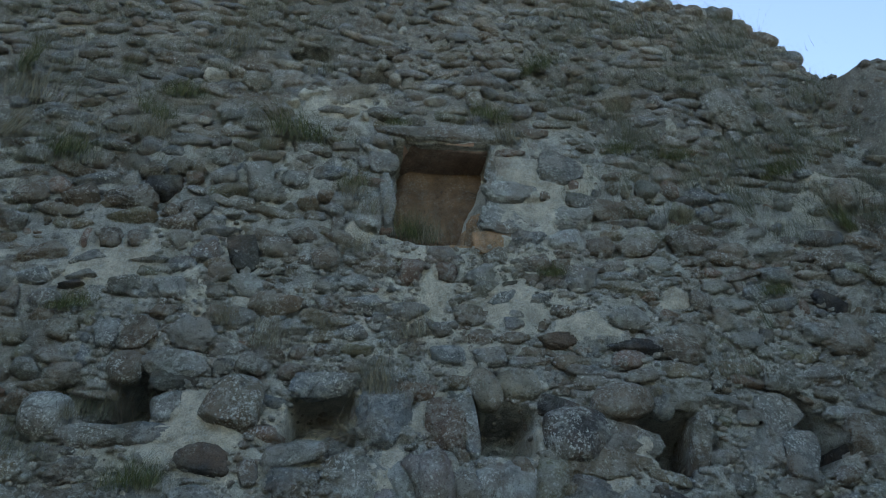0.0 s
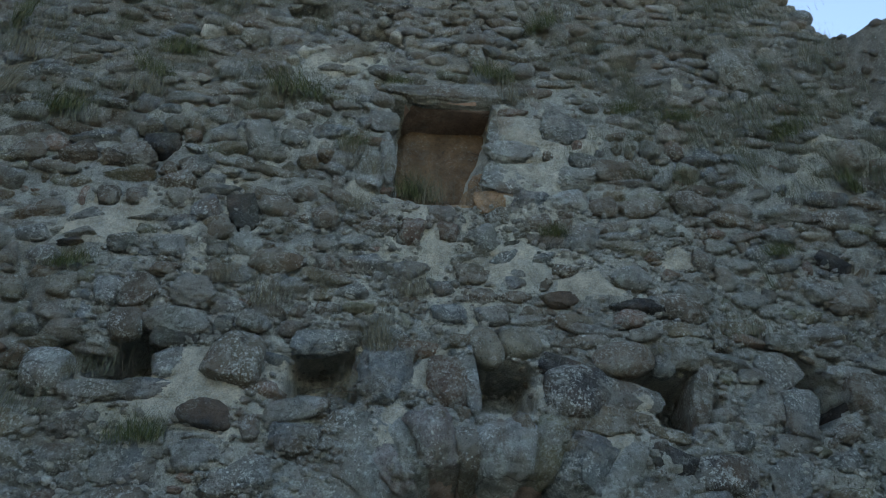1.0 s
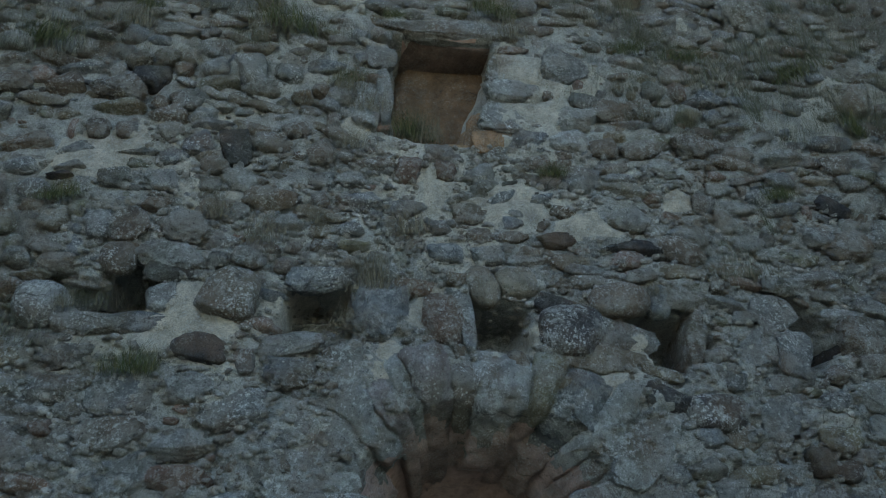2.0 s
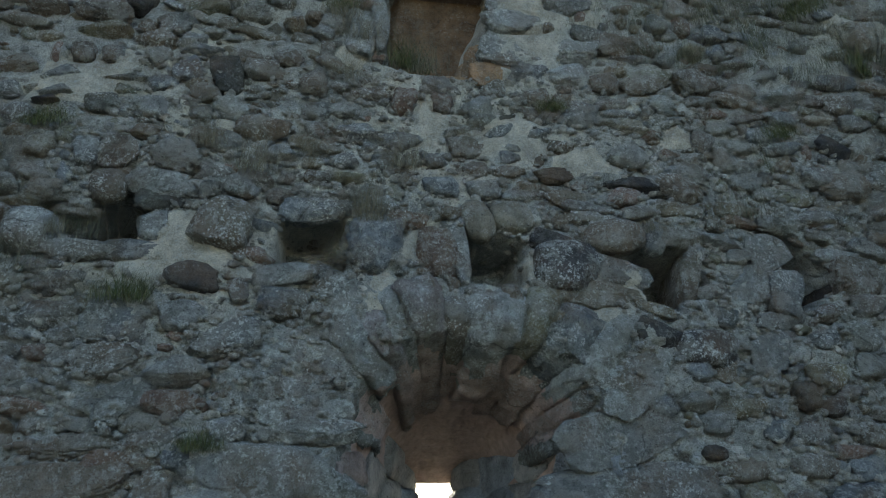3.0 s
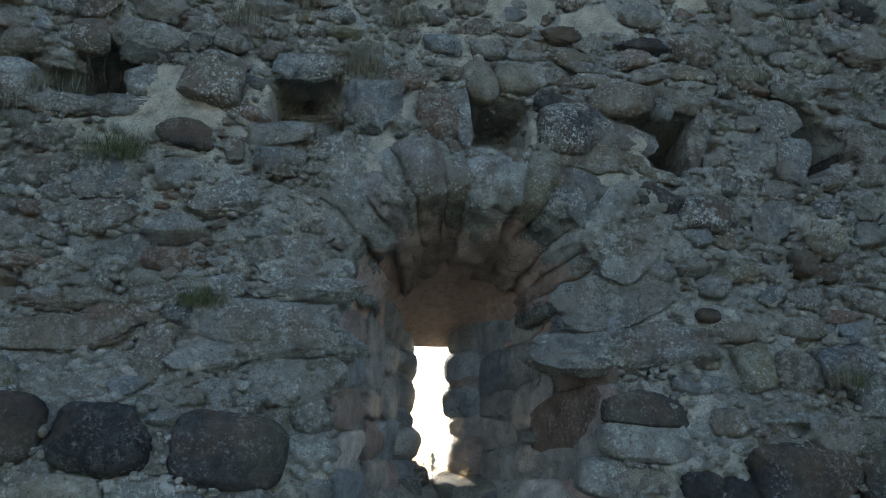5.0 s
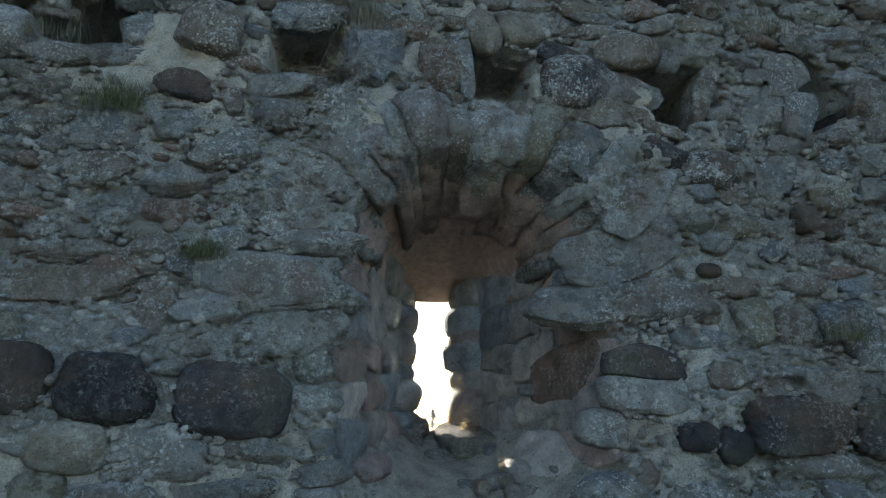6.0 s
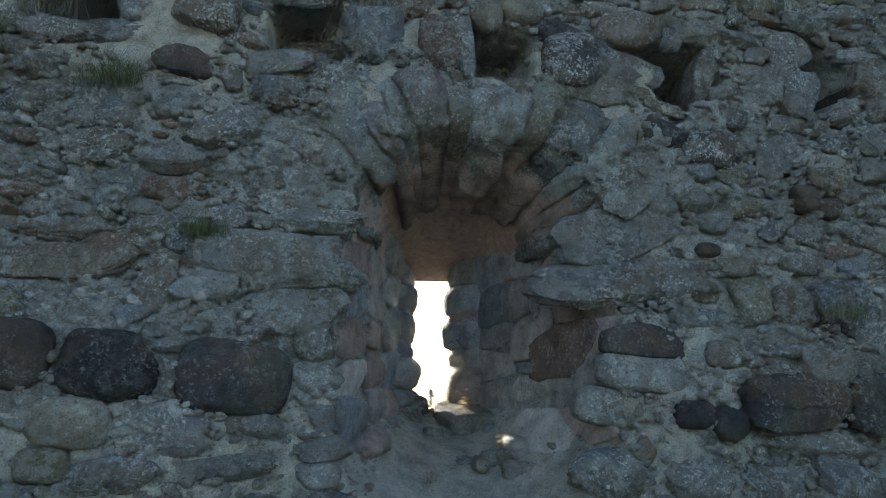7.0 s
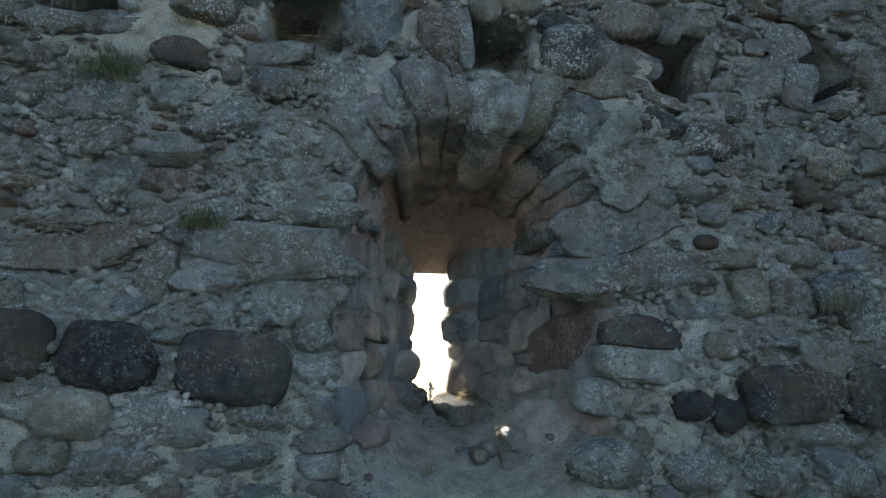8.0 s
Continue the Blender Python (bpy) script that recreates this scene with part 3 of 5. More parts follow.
stone(-1.33, 4.26, 0.19, 0.24, -3, "dark", "block")
stone(-1.22, 4.40, 0.13, 0.09, 7, "brown", "slab")
stone(-1.00, 4.42, 0.17, 0.12, -3, "grey", "round")
stone(-2.42, 4.19, 0.26, 0.15, -3, "brown", "slab")
stone(-2.16, 4.15, 0.19, 0.12, -11, "grey", "slab")
stone(-2.40, 4.03, 0.17, 0.11, -3, "grey", "round")
stone(-2.15, 4.02, 0.16, 0.08, -3, "grey", "slab")
stone(-2.18, 3.96, 0.13, 0.05, -3, "dark", "slab")
stone(-1.83, 4.16, 0.23, 0.07, -3, "slate", "slab")
stone(-1.63, 4.13, 0.15, 0.10, -3, "slate", "slab")
stone(-1.92, 3.98, 0.16, 0.13, -3, "grey", "round")
stone(-1.67, 3.97, 0.19, 0.14, -3, "grey", "round")
stone(-1.42, 3.96, 0.11, 0.11, -3, "brown", "round")
stone(-1.41, 4.09, 0.15, 0.11, 7, "brown", "slab")
stone(-1.27, 4.03, 0.20, 0.14, -3, "pale", "round")
stone(-2.28, 3.87, 0.18, 0.12, -2, "slate", "round")
stone(-2.67, 4.43, 0.17, 0.13, 16, "grey", "slab")
stone(-2.47, 3.89, 0.09, 0.14, -2, "brown", "round")
stone(-0.85, 4.26, 0.16, 0.18, -3, "brown", "round")
stone(-0.53, 4.20, 0.22, 0.13, 2, "brown", "slab")
stone(-0.66, 4.08, 0.16, 0.08, -3, "grey", "slab")
stone(-0.83, 4.06, 0.14, 0.13, -3, "grey", "round")
stone(-0.62, 3.94, 0.25, 0.13, 3, "slate", "slab")
stone(-0.83, 3.92, 0.11, 0.11, -2, "grey", "round")
stone(-0.35, 4.19, 0.18, 0.17, -3, "red", "slab")
stone(-0.14, 4.34, 0.19, 0.11, -3, "grey", "block")
stone(-0.13, 4.20, 0.15, 0.14, 17, "red", "round")
stone(0.08, 4.20, 0.20, 0.15, -3, "grey", "round")
stone(0.18, 4.34, 0.17, 0.14, -3, "brown", "round")
stone(-0.01, 4.01, 0.21, 0.10, -2, "grey", "slab")
stone(0.24, 4.10, 0.13, 0.05, -18, "dark", "slab")
stone(0.21, 4.00, 0.19, 0.07, -27, "slate", "slab")
stone(0.42, 4.01, 0.19, 0.07, -17, "slate", "slab")
stone(-0.35, 3.91, 0.24, 0.10, -2, "slate", "slab")
stone(0.03, 3.88, 0.23, 0.12, 12, "brown", "slab")
stone(0.26, 3.88, 0.11, 0.06, -2, "grey", "round")
stone(-0.44, 3.77, 0.15, 0.12, -2, "grey", "round")
stone(-0.17, 3.79, 0.16, 0.09, -2, "slate", "round")
stone(0.06, 3.74, 0.16, 0.09, -2, "brown", "round")
stone(0.25, 3.72, 0.18, 0.07, -2, "brown", "slab")
stone(0.54, 3.73, 0.27, 0.09, -5, "dark", "slab")
stone(-0.66, 3.74, 0.16, 0.09, -2, "grey", "round")
stone(-0.79, 3.62, 0.12, 0.08, -2, "brown", "slab")
stone(-0.63, 3.63, 0.16, 0.06, -2, "olive", "slab")
stone(-0.14, 3.62, 0.21, 0.11, -2, "slate", "round")
stone(0.09, 3.61, 0.20, 0.11, -2, "grey", "round")
stone(0.31, 3.58, 0.22, 0.07, -8, "grey", "slab")
stone(0.55, 3.59, 0.20, 0.10, -2, "buff", "slab")
stone(0.44, 4.30, 0.18, 0.14, 7, "brown", "round")
stone(0.69, 4.16, 0.22, 0.24, 15, "grey", "round")
stone(0.51, 4.15, 0.15, 0.11, 2, "grey", "slab")
stone(1.16, 4.75, 0.18, 0.18, -4, "brown", "round")
stone(0.87, 4.42, 0.19, 0.15, 2, "brown", "round")
stone(1.14, 4.41, 0.31, 0.12, -6, "brown", "slab")
stone(1.47, 4.45, 0.28, 0.17, 5, "brown", "slab")
stone(1.20, 4.27, 0.16, 0.11, -3, "pale", "round")
stone(0.93, 4.09, 0.29, 0.11, 12, "buff", "slab")
stone(1.53, 4.84, 0.13, 0.11, -4, "dark", "slab")
stone(1.65, 4.73, 0.11, 0.13, -4, "slate", "round")
stone(1.53, 4.57, 0.25, 0.10, -3, "brown", "slab")
stone(2.03, 4.43, 0.26, 0.13, -3, "pale", "slab")
stone(2.42, 4.39, 0.22, 0.18, -3, "brown", "round")
stone(2.47, 4.23, 0.21, 0.10, 7, "grey", "slab")
stone(2.25, 4.27, 0.21, 0.05, -3, "white", "slab")
stone(1.97, 4.24, 0.21, 0.12, -3, "grey", "round")
stone(1.74, 4.42, 0.20, 0.11, -3, "brown", "round")
stone(1.79, 4.08, 0.18, 0.12, -2, "slate", "round")
stone(2.27, 4.05, 0.21, 0.14, 18, "dark", "slab")
stone(1.95, 5.06, 0.05, 0.10, -4, "white", "round")
stone(2.76, 5.01, 0.36, 0.34, -4, "buff", "round")
stone(1.28, 3.78, 0.24, 0.13, -2, "grey", "round")
stone(-2.37, 3.67, 0.13, 0.13, -2, "buff", "round")
stone(0.91, 3.88, 0.21, 0.14, -2, "grey", "slab")
stone(-1.26, 3.79, 0.16, 0.11, -2, "grey", "slab")
stone(-1.02, 3.75, 0.21, 0.11, 3, "grey", "slab")
stone(1.63, 3.74, 0.21, 0.10, -2, "grey", "slab")
stone(2.08, 3.82, 0.22, 0.12, -2, "grey", "round")
stone(-0.77, 4.70, 0.21, 0.12, -4, "grey", "slab")
stone(-1.61, 2.80, 0.25, 0.23, 14, "slate", "flat")
stone(-1.60, 2.60, 0.29, 0.14, -2, "brown", "slab")
stone(-1.31, 2.56, 0.26, 0.13, 0, "grey", "slab")
stone(-1.30, 2.99, 0.26, 0.14, 12, "dark", "dome")
stone(-0.89, 2.90, 0.25, 0.17, 16, "slate", "round")
stone(-1.52, 2.43, 0.24, 0.21, 0, "grey", "flat")
stone(-1.28, 2.42, 0.26, 0.10, -3, "red", "block")
stone(-1.12, 2.71, 0.29, 0.18, 0, "grey", "flat")
stone(-0.74, 2.64, 0.47, 0.28, 6, "pale", "flat")
stone(-1.00, 2.48, 0.28, 0.27, 0, "grey", "flat")
stone(-0.75, 2.44, 0.36, 0.22, 2, "pale", "flat")
stone(-0.58, 2.85, 0.35, 0.27, 28, "pale", "flat")
stone(-1.67, 2.25, 0.36, 0.11, -3, "brown", "slab")
stone(-1.36, 2.26, 0.26, 0.09, -8, "grey", "slab")
stone(-1.68, 2.11, 0.51, 0.14, 0, "brown", "flat")
stone(-1.32, 2.04, 0.15, 0.25, 12, "brown", "block")
stone(-1.14, 2.01, 0.26, 0.12, 3, "pale", "flat")
stone(-0.87, 2.13, 0.71, 0.25, 3, "grey", "block")
stone(-0.78, 1.92, 0.41, 0.19, 0, "grey", "flat")
stone(-1.39, 1.89, 0.13, 0.07, 0, "slate", "slab")
stone(-0.69, 1.80, 0.17, 0.17, 0, "grey", "block")
stone(-0.68, 1.66, 0.20, 0.12, 0, "pale", "block")
stone(-1.44, 1.70, 0.34, 0.25, 5, "dark", "boulder")
stone(-1.00, 1.65, 0.43, 0.28, 7, "dark", "boulder")
stone(-1.80, 1.73, 0.31, 0.25, 2, "dark", "boulder")
stone(-1.55, 1.49, 0.28, 0.18, 4, "buff", "boulder")
stone(-1.24, 1.46, 0.30, 0.19, 10, "grey", "flat")
stone(-0.94, 1.48, 0.27, 0.12, 12, "grey", "slab")
stone(-1.62, 1.34, 0.18, 0.12, 2, "olive", "boulder")
stone(0.67, 2.30, 0.53, 0.23, -8, "grey", "flat")
stone(0.65, 2.08, 0.82, 0.22, 0, "grey", "flat")
stone(0.75, 1.81, 0.38, 0.17, 5, "dark", "dome")
stone(0.74, 1.68, 0.42, 0.17, 5, "pale", "boulder")
stone(1.11, 1.76, 0.18, 0.12, 0, "brown", "boulder")
stone(1.02, 1.93, 0.28, 0.08, -4, "slate", "wedge")
stone(1.29, 2.01, 0.20, 0.22, -8, "olive", "round")
stone(1.50, 1.98, 0.23, 0.21, 8, "brown", "round")
stone(1.75, 1.98, 0.32, 0.24, -14, "slate", "round")
stone(0.95, 1.50, 0.18, 0.12, 0, "dark", "boulder")
stone(1.11, 1.46, 0.17, 0.16, 20, "dark", "round")
stone(0.62, 1.53, 0.37, 0.17, 5, "pale", "boulder")
stone(1.45, 1.55, 0.57, 0.28, 6, "dark", "block")
stone(1.90, 1.55, 0.41, 0.31, 4, "dark", "block")
stone(1.50, 1.37, 0.45, 0.12, 6, "grey", "slab")
stone(0.92, 2.81, 0.23, 0.14, 10, "dark", "slab")
stone(1.17, 2.74, 0.31, 0.19, 4, "speckled", "boulder")
stone(1.30, 2.91, 0.15, 0.12, 8, "slate", "round")
stone(1.61, 2.91, 0.26, 0.10, -12, "grey", "slab")
stone(1.09, 2.24, 0.13, 0.07, 0, "dark", "cobble")
stone(1.23, 2.17, 0.21, 0.11, 5, "brown", "round")
stone(1.57, 2.19, 0.23, 0.11, 0, "brown", "cobble")
stone(1.61, 2.34, 0.21, 0.11, 0, "grey", "round")
stone(1.89, 2.34, 0.14, 0.11, -10, "brown", "round")
stone(1.42, 2.35, 0.15, 0.11, 0, "slate", "round")
stone(1.85, 2.18, 0.18, 0.12, 0, "slate", "round")
stone(1.51, 2.73, 0.24, 0.19, -15, "grey", "flat")
stone(1.78, 2.62, 0.22, 0.15, 0, "olive", "round")
stone(1.82, 2.81, 0.17, 0.11, -10, "grey", "round")
stone(1.76, 2.47, 0.15, 0.10, -10, "dark", "round")
stone(0.87, 2.45, 0.17, 0.10, 0, "slate", "round")
stone(1.05, 2.48, 0.17, 0.10, 0, "grey", "slab")
stone(2.02, 2.83, 0.19, 0.15, 0, "grey", "round")
stone(-2.08, 3.44, 0.20, 0.11, 0, "brown", "slab")
stone(-1.78, 3.48, 0.17, 0.17, 0, "brown", "cobble")
stone(-1.53, 3.50, 0.37, 0.16, 6, "grey", "round")
stone(-2.07, 3.22, 0.23, 0.22, 12, "pale", "cobble")
stone(-1.81, 3.11, 0.34, 0.09, 3, "grey", "slab")
stone(-1.58, 3.12, 0.29, 0.10, 0, "slate", "slab")
stone(-1.53, 3.27, 0.15, 0.17, -10, "grey", "round")
stone(-1.21, 3.28, 0.27, 0.29, 14, "brown", "dome")
stone(-0.78, 3.42, 0.33, 0.14, -8, "slate", "slab")
stone(-0.47, 3.25, 0.28, 0.35, 4, "slate", "round")
stone(-0.15, 3.22, 0.23, 0.27, 0, "red", "block")
stone(-0.05, 3.24, 0.09, 0.35, -4, "slate", "block")
stone(0.05, 3.42, 0.17, 0.24, -20, "buff", "cobble")
stone(0.24, 3.45, 0.24, 0.18, -8, "buff", "cobble")
stone(0.45, 3.31, 0.24, 0.13, 6, "dark", "slab")
stone(0.50, 3.15, 0.34, 0.30, 0, "speckled", "boulder")
stone(0.77, 3.34, 0.32, 0.19, -4, "brown", "cobble")
stone(0.78, 3.15, 0.30, 0.18, 5, "grey", "flat")
stone(0.62, 3.00, 0.56, 0.14, 4, "buff", "slab")
stone(0.99, 3.34, 0.13, 0.19, 10, "slate", "cobble")
stone(1.14, 3.36, 0.27, 0.12, -4, "brown", "slab")
stone(1.49, 3.09, 0.30, 0.28, 4, "grey", "flat")
stone(1.68, 3.06, 0.18, 0.28, 10, "grey", "flat")
stone(2.04, 3.30, 0.24, 0.08, 0, "pale", "slab")
stone(1.64, 3.29, 0.23, 0.19, 0, "grey", "flat")
stone(2.25, 3.77, 0.33, 0.18, -4, "brown", "round")
stone(1.75, 3.48, 0.26, 0.11, -4, "grey", "slab")
stone(1.98, 3.53, 0.32, 0.11, -4, "grey", "slab")
stone(-2.14, 3.69, 0.15, 0.13, 0, "buff", "round")
stone(-1.92, 3.67, 0.14, 0.17, 5, "grey", "round")
stone(-1.76, 3.67, 0.19, 0.17, 0, "brown", "flat")
stone(-1.48, 3.68, 0.26, 0.19, 6, "grey", "round")
stone(-1.38, 3.81, 0.22, 0.11, 0, "brown", "slab")
stone(1.20, 3.68, 0.30, 0.16, 10, "brown", "round")
stone(0.91, 3.68, 0.30, 0.11, 5, "dark", "slab")
stone(0.40, 3.85, 0.11, 0.12, 0, "dark", "wedge")
stone(0.36, 5.05, 0.34, 0.34, 4, "pale", "flat")
stone(0.35, 4.84, 0.38, 0.16, -3, "pale", "slab")
stone(0.37, 4.64, 0.47, 0.26, 2, "pale", "flat")
stone(0.70, 5.09, 0.31, 0.26, 10, "grey", "wedge")
stone(0.39, 4.46, 0.25, 0.14, 0, "slate", "slab")
stone(0.65, 4.47, 0.27, 0.17, 4, "pale", "round")
stone(0.97, 4.74, 0.26, 0.18, 0, "brown", "slab")
stone(0.70, 4.64, 0.31, 0.18, 0, "pale", "slab")
stone(0.80, 4.80, 0.20, 0.13, 0, "grey", "slab")
stone(0.17, 4.46, 0.24, 0.17, -25, "rust", "flat")
stone(-0.53, 5.08, 0.18, 0.19, -10, "grey", "flat")
stone(0.10, 4.60, 0.13, 0.26, 14, "rust", "flat")
stone(-0.49, 4.74, 0.09, 0.42, -4, "grey", "flat")
stone(-0.57, 4.65, 0.18, 0.34, 5, "pale", "flat")
stone(0.66, 2.71, 0.34, 0.15, -52, "pale", "flat")
stone(0.79, 2.56, 0.42, 0.17, -44, "pale", "flat")
stone(0.53, 2.77, 0.20, 0.16, -60, "slate", "flat")


# ---- voussoirs of the embrasure's arch ----
def voussoir(a0, a1, out, deep, drop, proud, tone, seed):
    """A long wedge laid along the soffit, from the face inwards; angles from the springing, in degrees."""
    bm = bmesh.new()
    nu, nd, nr = 9, 20, 10
    slim = min(1.0, (a1 - a0) / 15)
    flare = (0.02 + 0.010 * (seed * 7 % 5)) * slim
    grid = {}
    for i in range(nu + 1):
        for j in range(nd + 1):
            for k in range(nr + 1):
                if 0 < i < nu and 0 < j < nd and 0 < k < nr:
                    continue
                u, d, r = i / nu, j / nd, k / nr
                s = d * deep / THICK
                left, right, crown, sill, sq = outline(s)
                xc, hw = (left + right) / 2, (right - left) / 2
                spring = 2.10 + 0.12 * s
                edge = 0.05 * (abs(2 * u - 1) ** 6)
                a = radians(180 - (a0 + (a1 - a0) * (0.5 + (u - 0.5) * (1.10 + 0.06 * (1 - r) ** 2))))
                rr = -(drop + 0.3 * proud) * (1 - d * d) + 0.045 * d ** 3 * (1 - r) + r * (out + drop + 0.3 * proud) + edge * (0.25 if k == 0 else -0.2 if k == nr else 0) - flare * float(smooth(0.0, 0.55, d) * smooth(1.0, 0.7, d)) * (1 - r) ** 1.5 + 0.02 * (1 - r) ** 3 * (1 - d) ** 6
                ca, sa = math.cos(a), math.sin(a)
                p = Vector((xc + (hw + rr) * math.copysign(abs(ca) ** 0.77, ca), 0, spring + (crown - spring + rr) * abs(sa) ** 0.77))
                p.y = -proud + d * (deep + proud) + (0.075 * (1 - r) ** 2.5 + 0.07 * r ** 4) * (1 - d) ** 3 + 0.035 * abs(2 * u - 1) ** 5 * (1 - d)
                q = p * 7 + Vector((seed * 5.1, 0, seed))
                p += 0.022 * slim * noise.noise_vector(q) + 0.018 * slim * noise.noise_vector(q * 2.9) + 0.013 * noise.noise_vector(q * 7.7)
                p.y += 0.05 * noise.noise(Vector((seed * 9.3, 1, 2)))
                grid[i, j, k] = bm.verts.new(p)
    for i in range(nu + 1):
        for j in range(nd + 1):
            for k in range(nr + 1):
                for ax in range(3):
                    if (i, j, k)[ax] not in (0, (nu, nd, nr)[ax]):
                        continue
                    b, c = [t for t in range(3) if t != ax]
                    o = [i, j, k]
                    o1, o2, o3 = list(o), list(o), list(o)
                    o1[b] += 1
                    o2[b] += 1
                    o2[c] += 1
                    o3[c] += 1
                    if tuple(o2) in grid and tuple(o1) in grid and tuple(o3) in grid:
                        bm.faces.new([grid[tuple(t)] for t in (o, o1, o2, o3)])
    bmesh.ops.recalc_face_normals(bm, faces=bm.faces)
    for f in bm.faces:
        f.smooth = True
    me = bpy.data.meshes.new("voussoir")
    bm.to_mesh(me)
    bm.free()
    me.materials.append(STONE[tone])
    me.materials.append(BROWN_GLARE)
    for pl in me.polygons:
        c = pl.center
        if c.z > 2.36 and c.y > 0.20 + 0.22 * noise.noise(c * 9) and pl.normal.dot(Vector((c.x, 0, c.z - 2.1)).normalized()) < 0.3:
            pl.material_index = 1
    return part("voussoir", me, wall, "long rough stone set on edge in the arch")


# from, to, height of the face, depth, how far it hangs below its neighbours and stands proud of the face
for n, (a0, a1, out, deep, drop, proud, tone) in enumerate((
        (16, 37, 0.22, 0.70, 0.030, 0.0, "grey"), (38, 51, 0.24, 0.36, 0.010, 0.045, "pale"), (51.3, 61.5, 0.22, 0.95, 0.036, 0.055, "dusk"), (61.8, 69.5, 0.28, 0.85, 0.014, 0.06, "pale"),
        (69.8, 82, 0.27, 0.95, 0.008, 0.065, "dusk"), (82.2, 89, 0.16, 0.70, 0.030, 0.05, "brown"), (89.2, 103.2, 0.20, 0.70, 0.070, 0.06, "pale"), (103.5, 114, 0.27, 0.85, 0.024, 0.065, "olive"),
        (114.5, 133, 0.28, 0.80, 0.010, 0.06, "slate"), (133.5, 144.5, 0.30, 0.75, 0.020, 0.06, "pale"), (145, 155, 0.26, 0.80, 0.010, 0.045, "pale"), (155.5, 168, 0.24, 0.85, 0.030, 0.0, "grey"))):
    voussoir(a0, a1, out, deep, drop, proud, tone, n + 1)


# ---- stones lining the splayed jambs and the sill ----
def lining(x, z, w, h, tone, shape, turn=0, proud=0.012):
    m, y = wall_frame(x, z, turn)
    ob = part("stone", stone_mesh(shape, tone, rs.randrange(4)), wall)
    ob.matrix_world = m @ Matrix.Translation((0, 0.06 - proud, 0)) @ Matrix.Diagonal((w, 0.14, h, 1))
    return ob


for side in (-1, 1):
    for s0, s1 in ((0.02, 0.27), (0.27, 0.52), (0.50, 0.76)):
        zz = (1.30 if s0 < 0.4 else 1.46) + 0.06 * (s0 < 0.1)
        while zz < 2.34 - 0.1 * (1 - s0):
            hh = rs.uniform(0.13, 0.24)
            left, right = outline((s0 + s1) / 2)[:2]
            wide = (s1 - s0) * THICK * rs.uniform(0.95, 1.1)
            lining((left if side < 0 else right), zz + hh / 2, wide, hh * 1.05, rs.choice(["blue", "glare_grey", "rosy", "glare_grey", "blue", "rosy"]), rs.choice(["flat", "flat", "block"]), rs.uniform(-6, 6), 0.045)
            zz += hh
# the worn stones that frame the slit itself
for side, edge, top, low, tone in ((-1, -0.118, 2.27, 2.09, "blue"), (-1, -0.138, 2.40, 2.20, "glare_grey"), (-1, -0.148, 2.12, 1.86, "glare_grey"), (-1, -0.122, 1.81, 1.60, "glare_grey"), (-1, -0.160, 1.92, 1.76, "blue"), (-1, -0.148, 1.64, 1.40, "blue"),
                                   (1, 0.082, 2.25, 2.03, "blue"), (1, 0.078, 2.06, 1.83, "blue"), (1, 0.100, 1.79, 1.46, "rosy"), (1, 0.112, 2.42, 2.22, "glare_grey"), (1, 0.112, 1.90, 1.70, "glare_grey"), (1, 0.100, 2.12, 1.96, "rosy")):
    ob = part("stone", stone_mesh("boulder", tone, rs.randrange(4)), wall)
    # The upper left ones run on unseen behind the wall, to block sun.
    ob.matrix_world = Matrix.Translation((edge + side * 0.25, 1.62 if side < 0 and low > 1.9 else 1.43 if side < 0 else 1.36, (top + low) / 2)) @ Matrix.Rotation(radians(-3 if side < 0 else 21), 4, 'Z') @ Matrix.Rotation(radians(rs.uniform(-4, 4)), 4, 'Y') @ Matrix.Diagonal((0.54, 1.10 if side < 0 and low > 1.9 else 0.80 if side < 0 else 0.46, (top - low) * 1.18, 1))
lining(0.50, 1.79, 0.50, 0.27, "umber", "flat", -6, 0.055)
lining(0.40, 1.71, 0.14, 0.07, "slate", "boulder", 0, 0.06)
# The stone at 0.32, 0.58 is toned pale to look sunlit.
for mx, my, mz, mw, mh, tone in ((-0.15, 1.36, 1.49, 0.20, 0.14, "slate"), (0.36, 1.16, 1.44, 0.26, 0.24, "brown"), (0.30, 0.92, 1.36, 0.24, 0.18, "grey"),
                                 (-0.22, 1.20, 1.44, 0.22, 0.16, "slate"), (-0.05, 0.98, 1.36, 0.16, 0.10, "grey"), (0.32, 0.58, 1.315, 0.20, 0.13, "glare_grey"), (0.17, 0.56, 1.27, 0.12, 0.09, "pale"), (0.10, 0.50, 1.25, 0.08, 0.08, "buff"), (0.22, 0.52, 1.28, 0.10, 0.08, "buff")):
    ob = part("stone", stone_mesh("boulder", tone, rs.randrange(4)), wall)
    ob.matrix_world = Matrix.Translation((mx, my, mz)) @ Matrix.Rotation(radians(rs.uniform(-15, 15)), 4, 'Y') @ Matrix.Diagonal((mw, 0.30 if mw > 0.18 else 0.16, mh, 1))
bank = part("stone", stone_mesh("boulder", "buff", 2), wall)
bank.matrix_world = Matrix.Translation((0.17, 1.22, 1.445)) @ Matrix.Rotation(radians(8), 4, 'X') @ Matrix.Rotation(radians(-6), 4, 'Y') @ Matrix.Diagonal((0.40, 0.74, 0.17, 1))
lining(-0.19, 1.47, 0.13, 0.08, "slate", "block", 5, 0.05)
lining(-0.16, 1.56, 0.16, 0.07, "slate", "slab", 20, 0.05)
lining(0.05, 1.25, 0.12, 0.08, "slate", "slab", 20, 0.02)


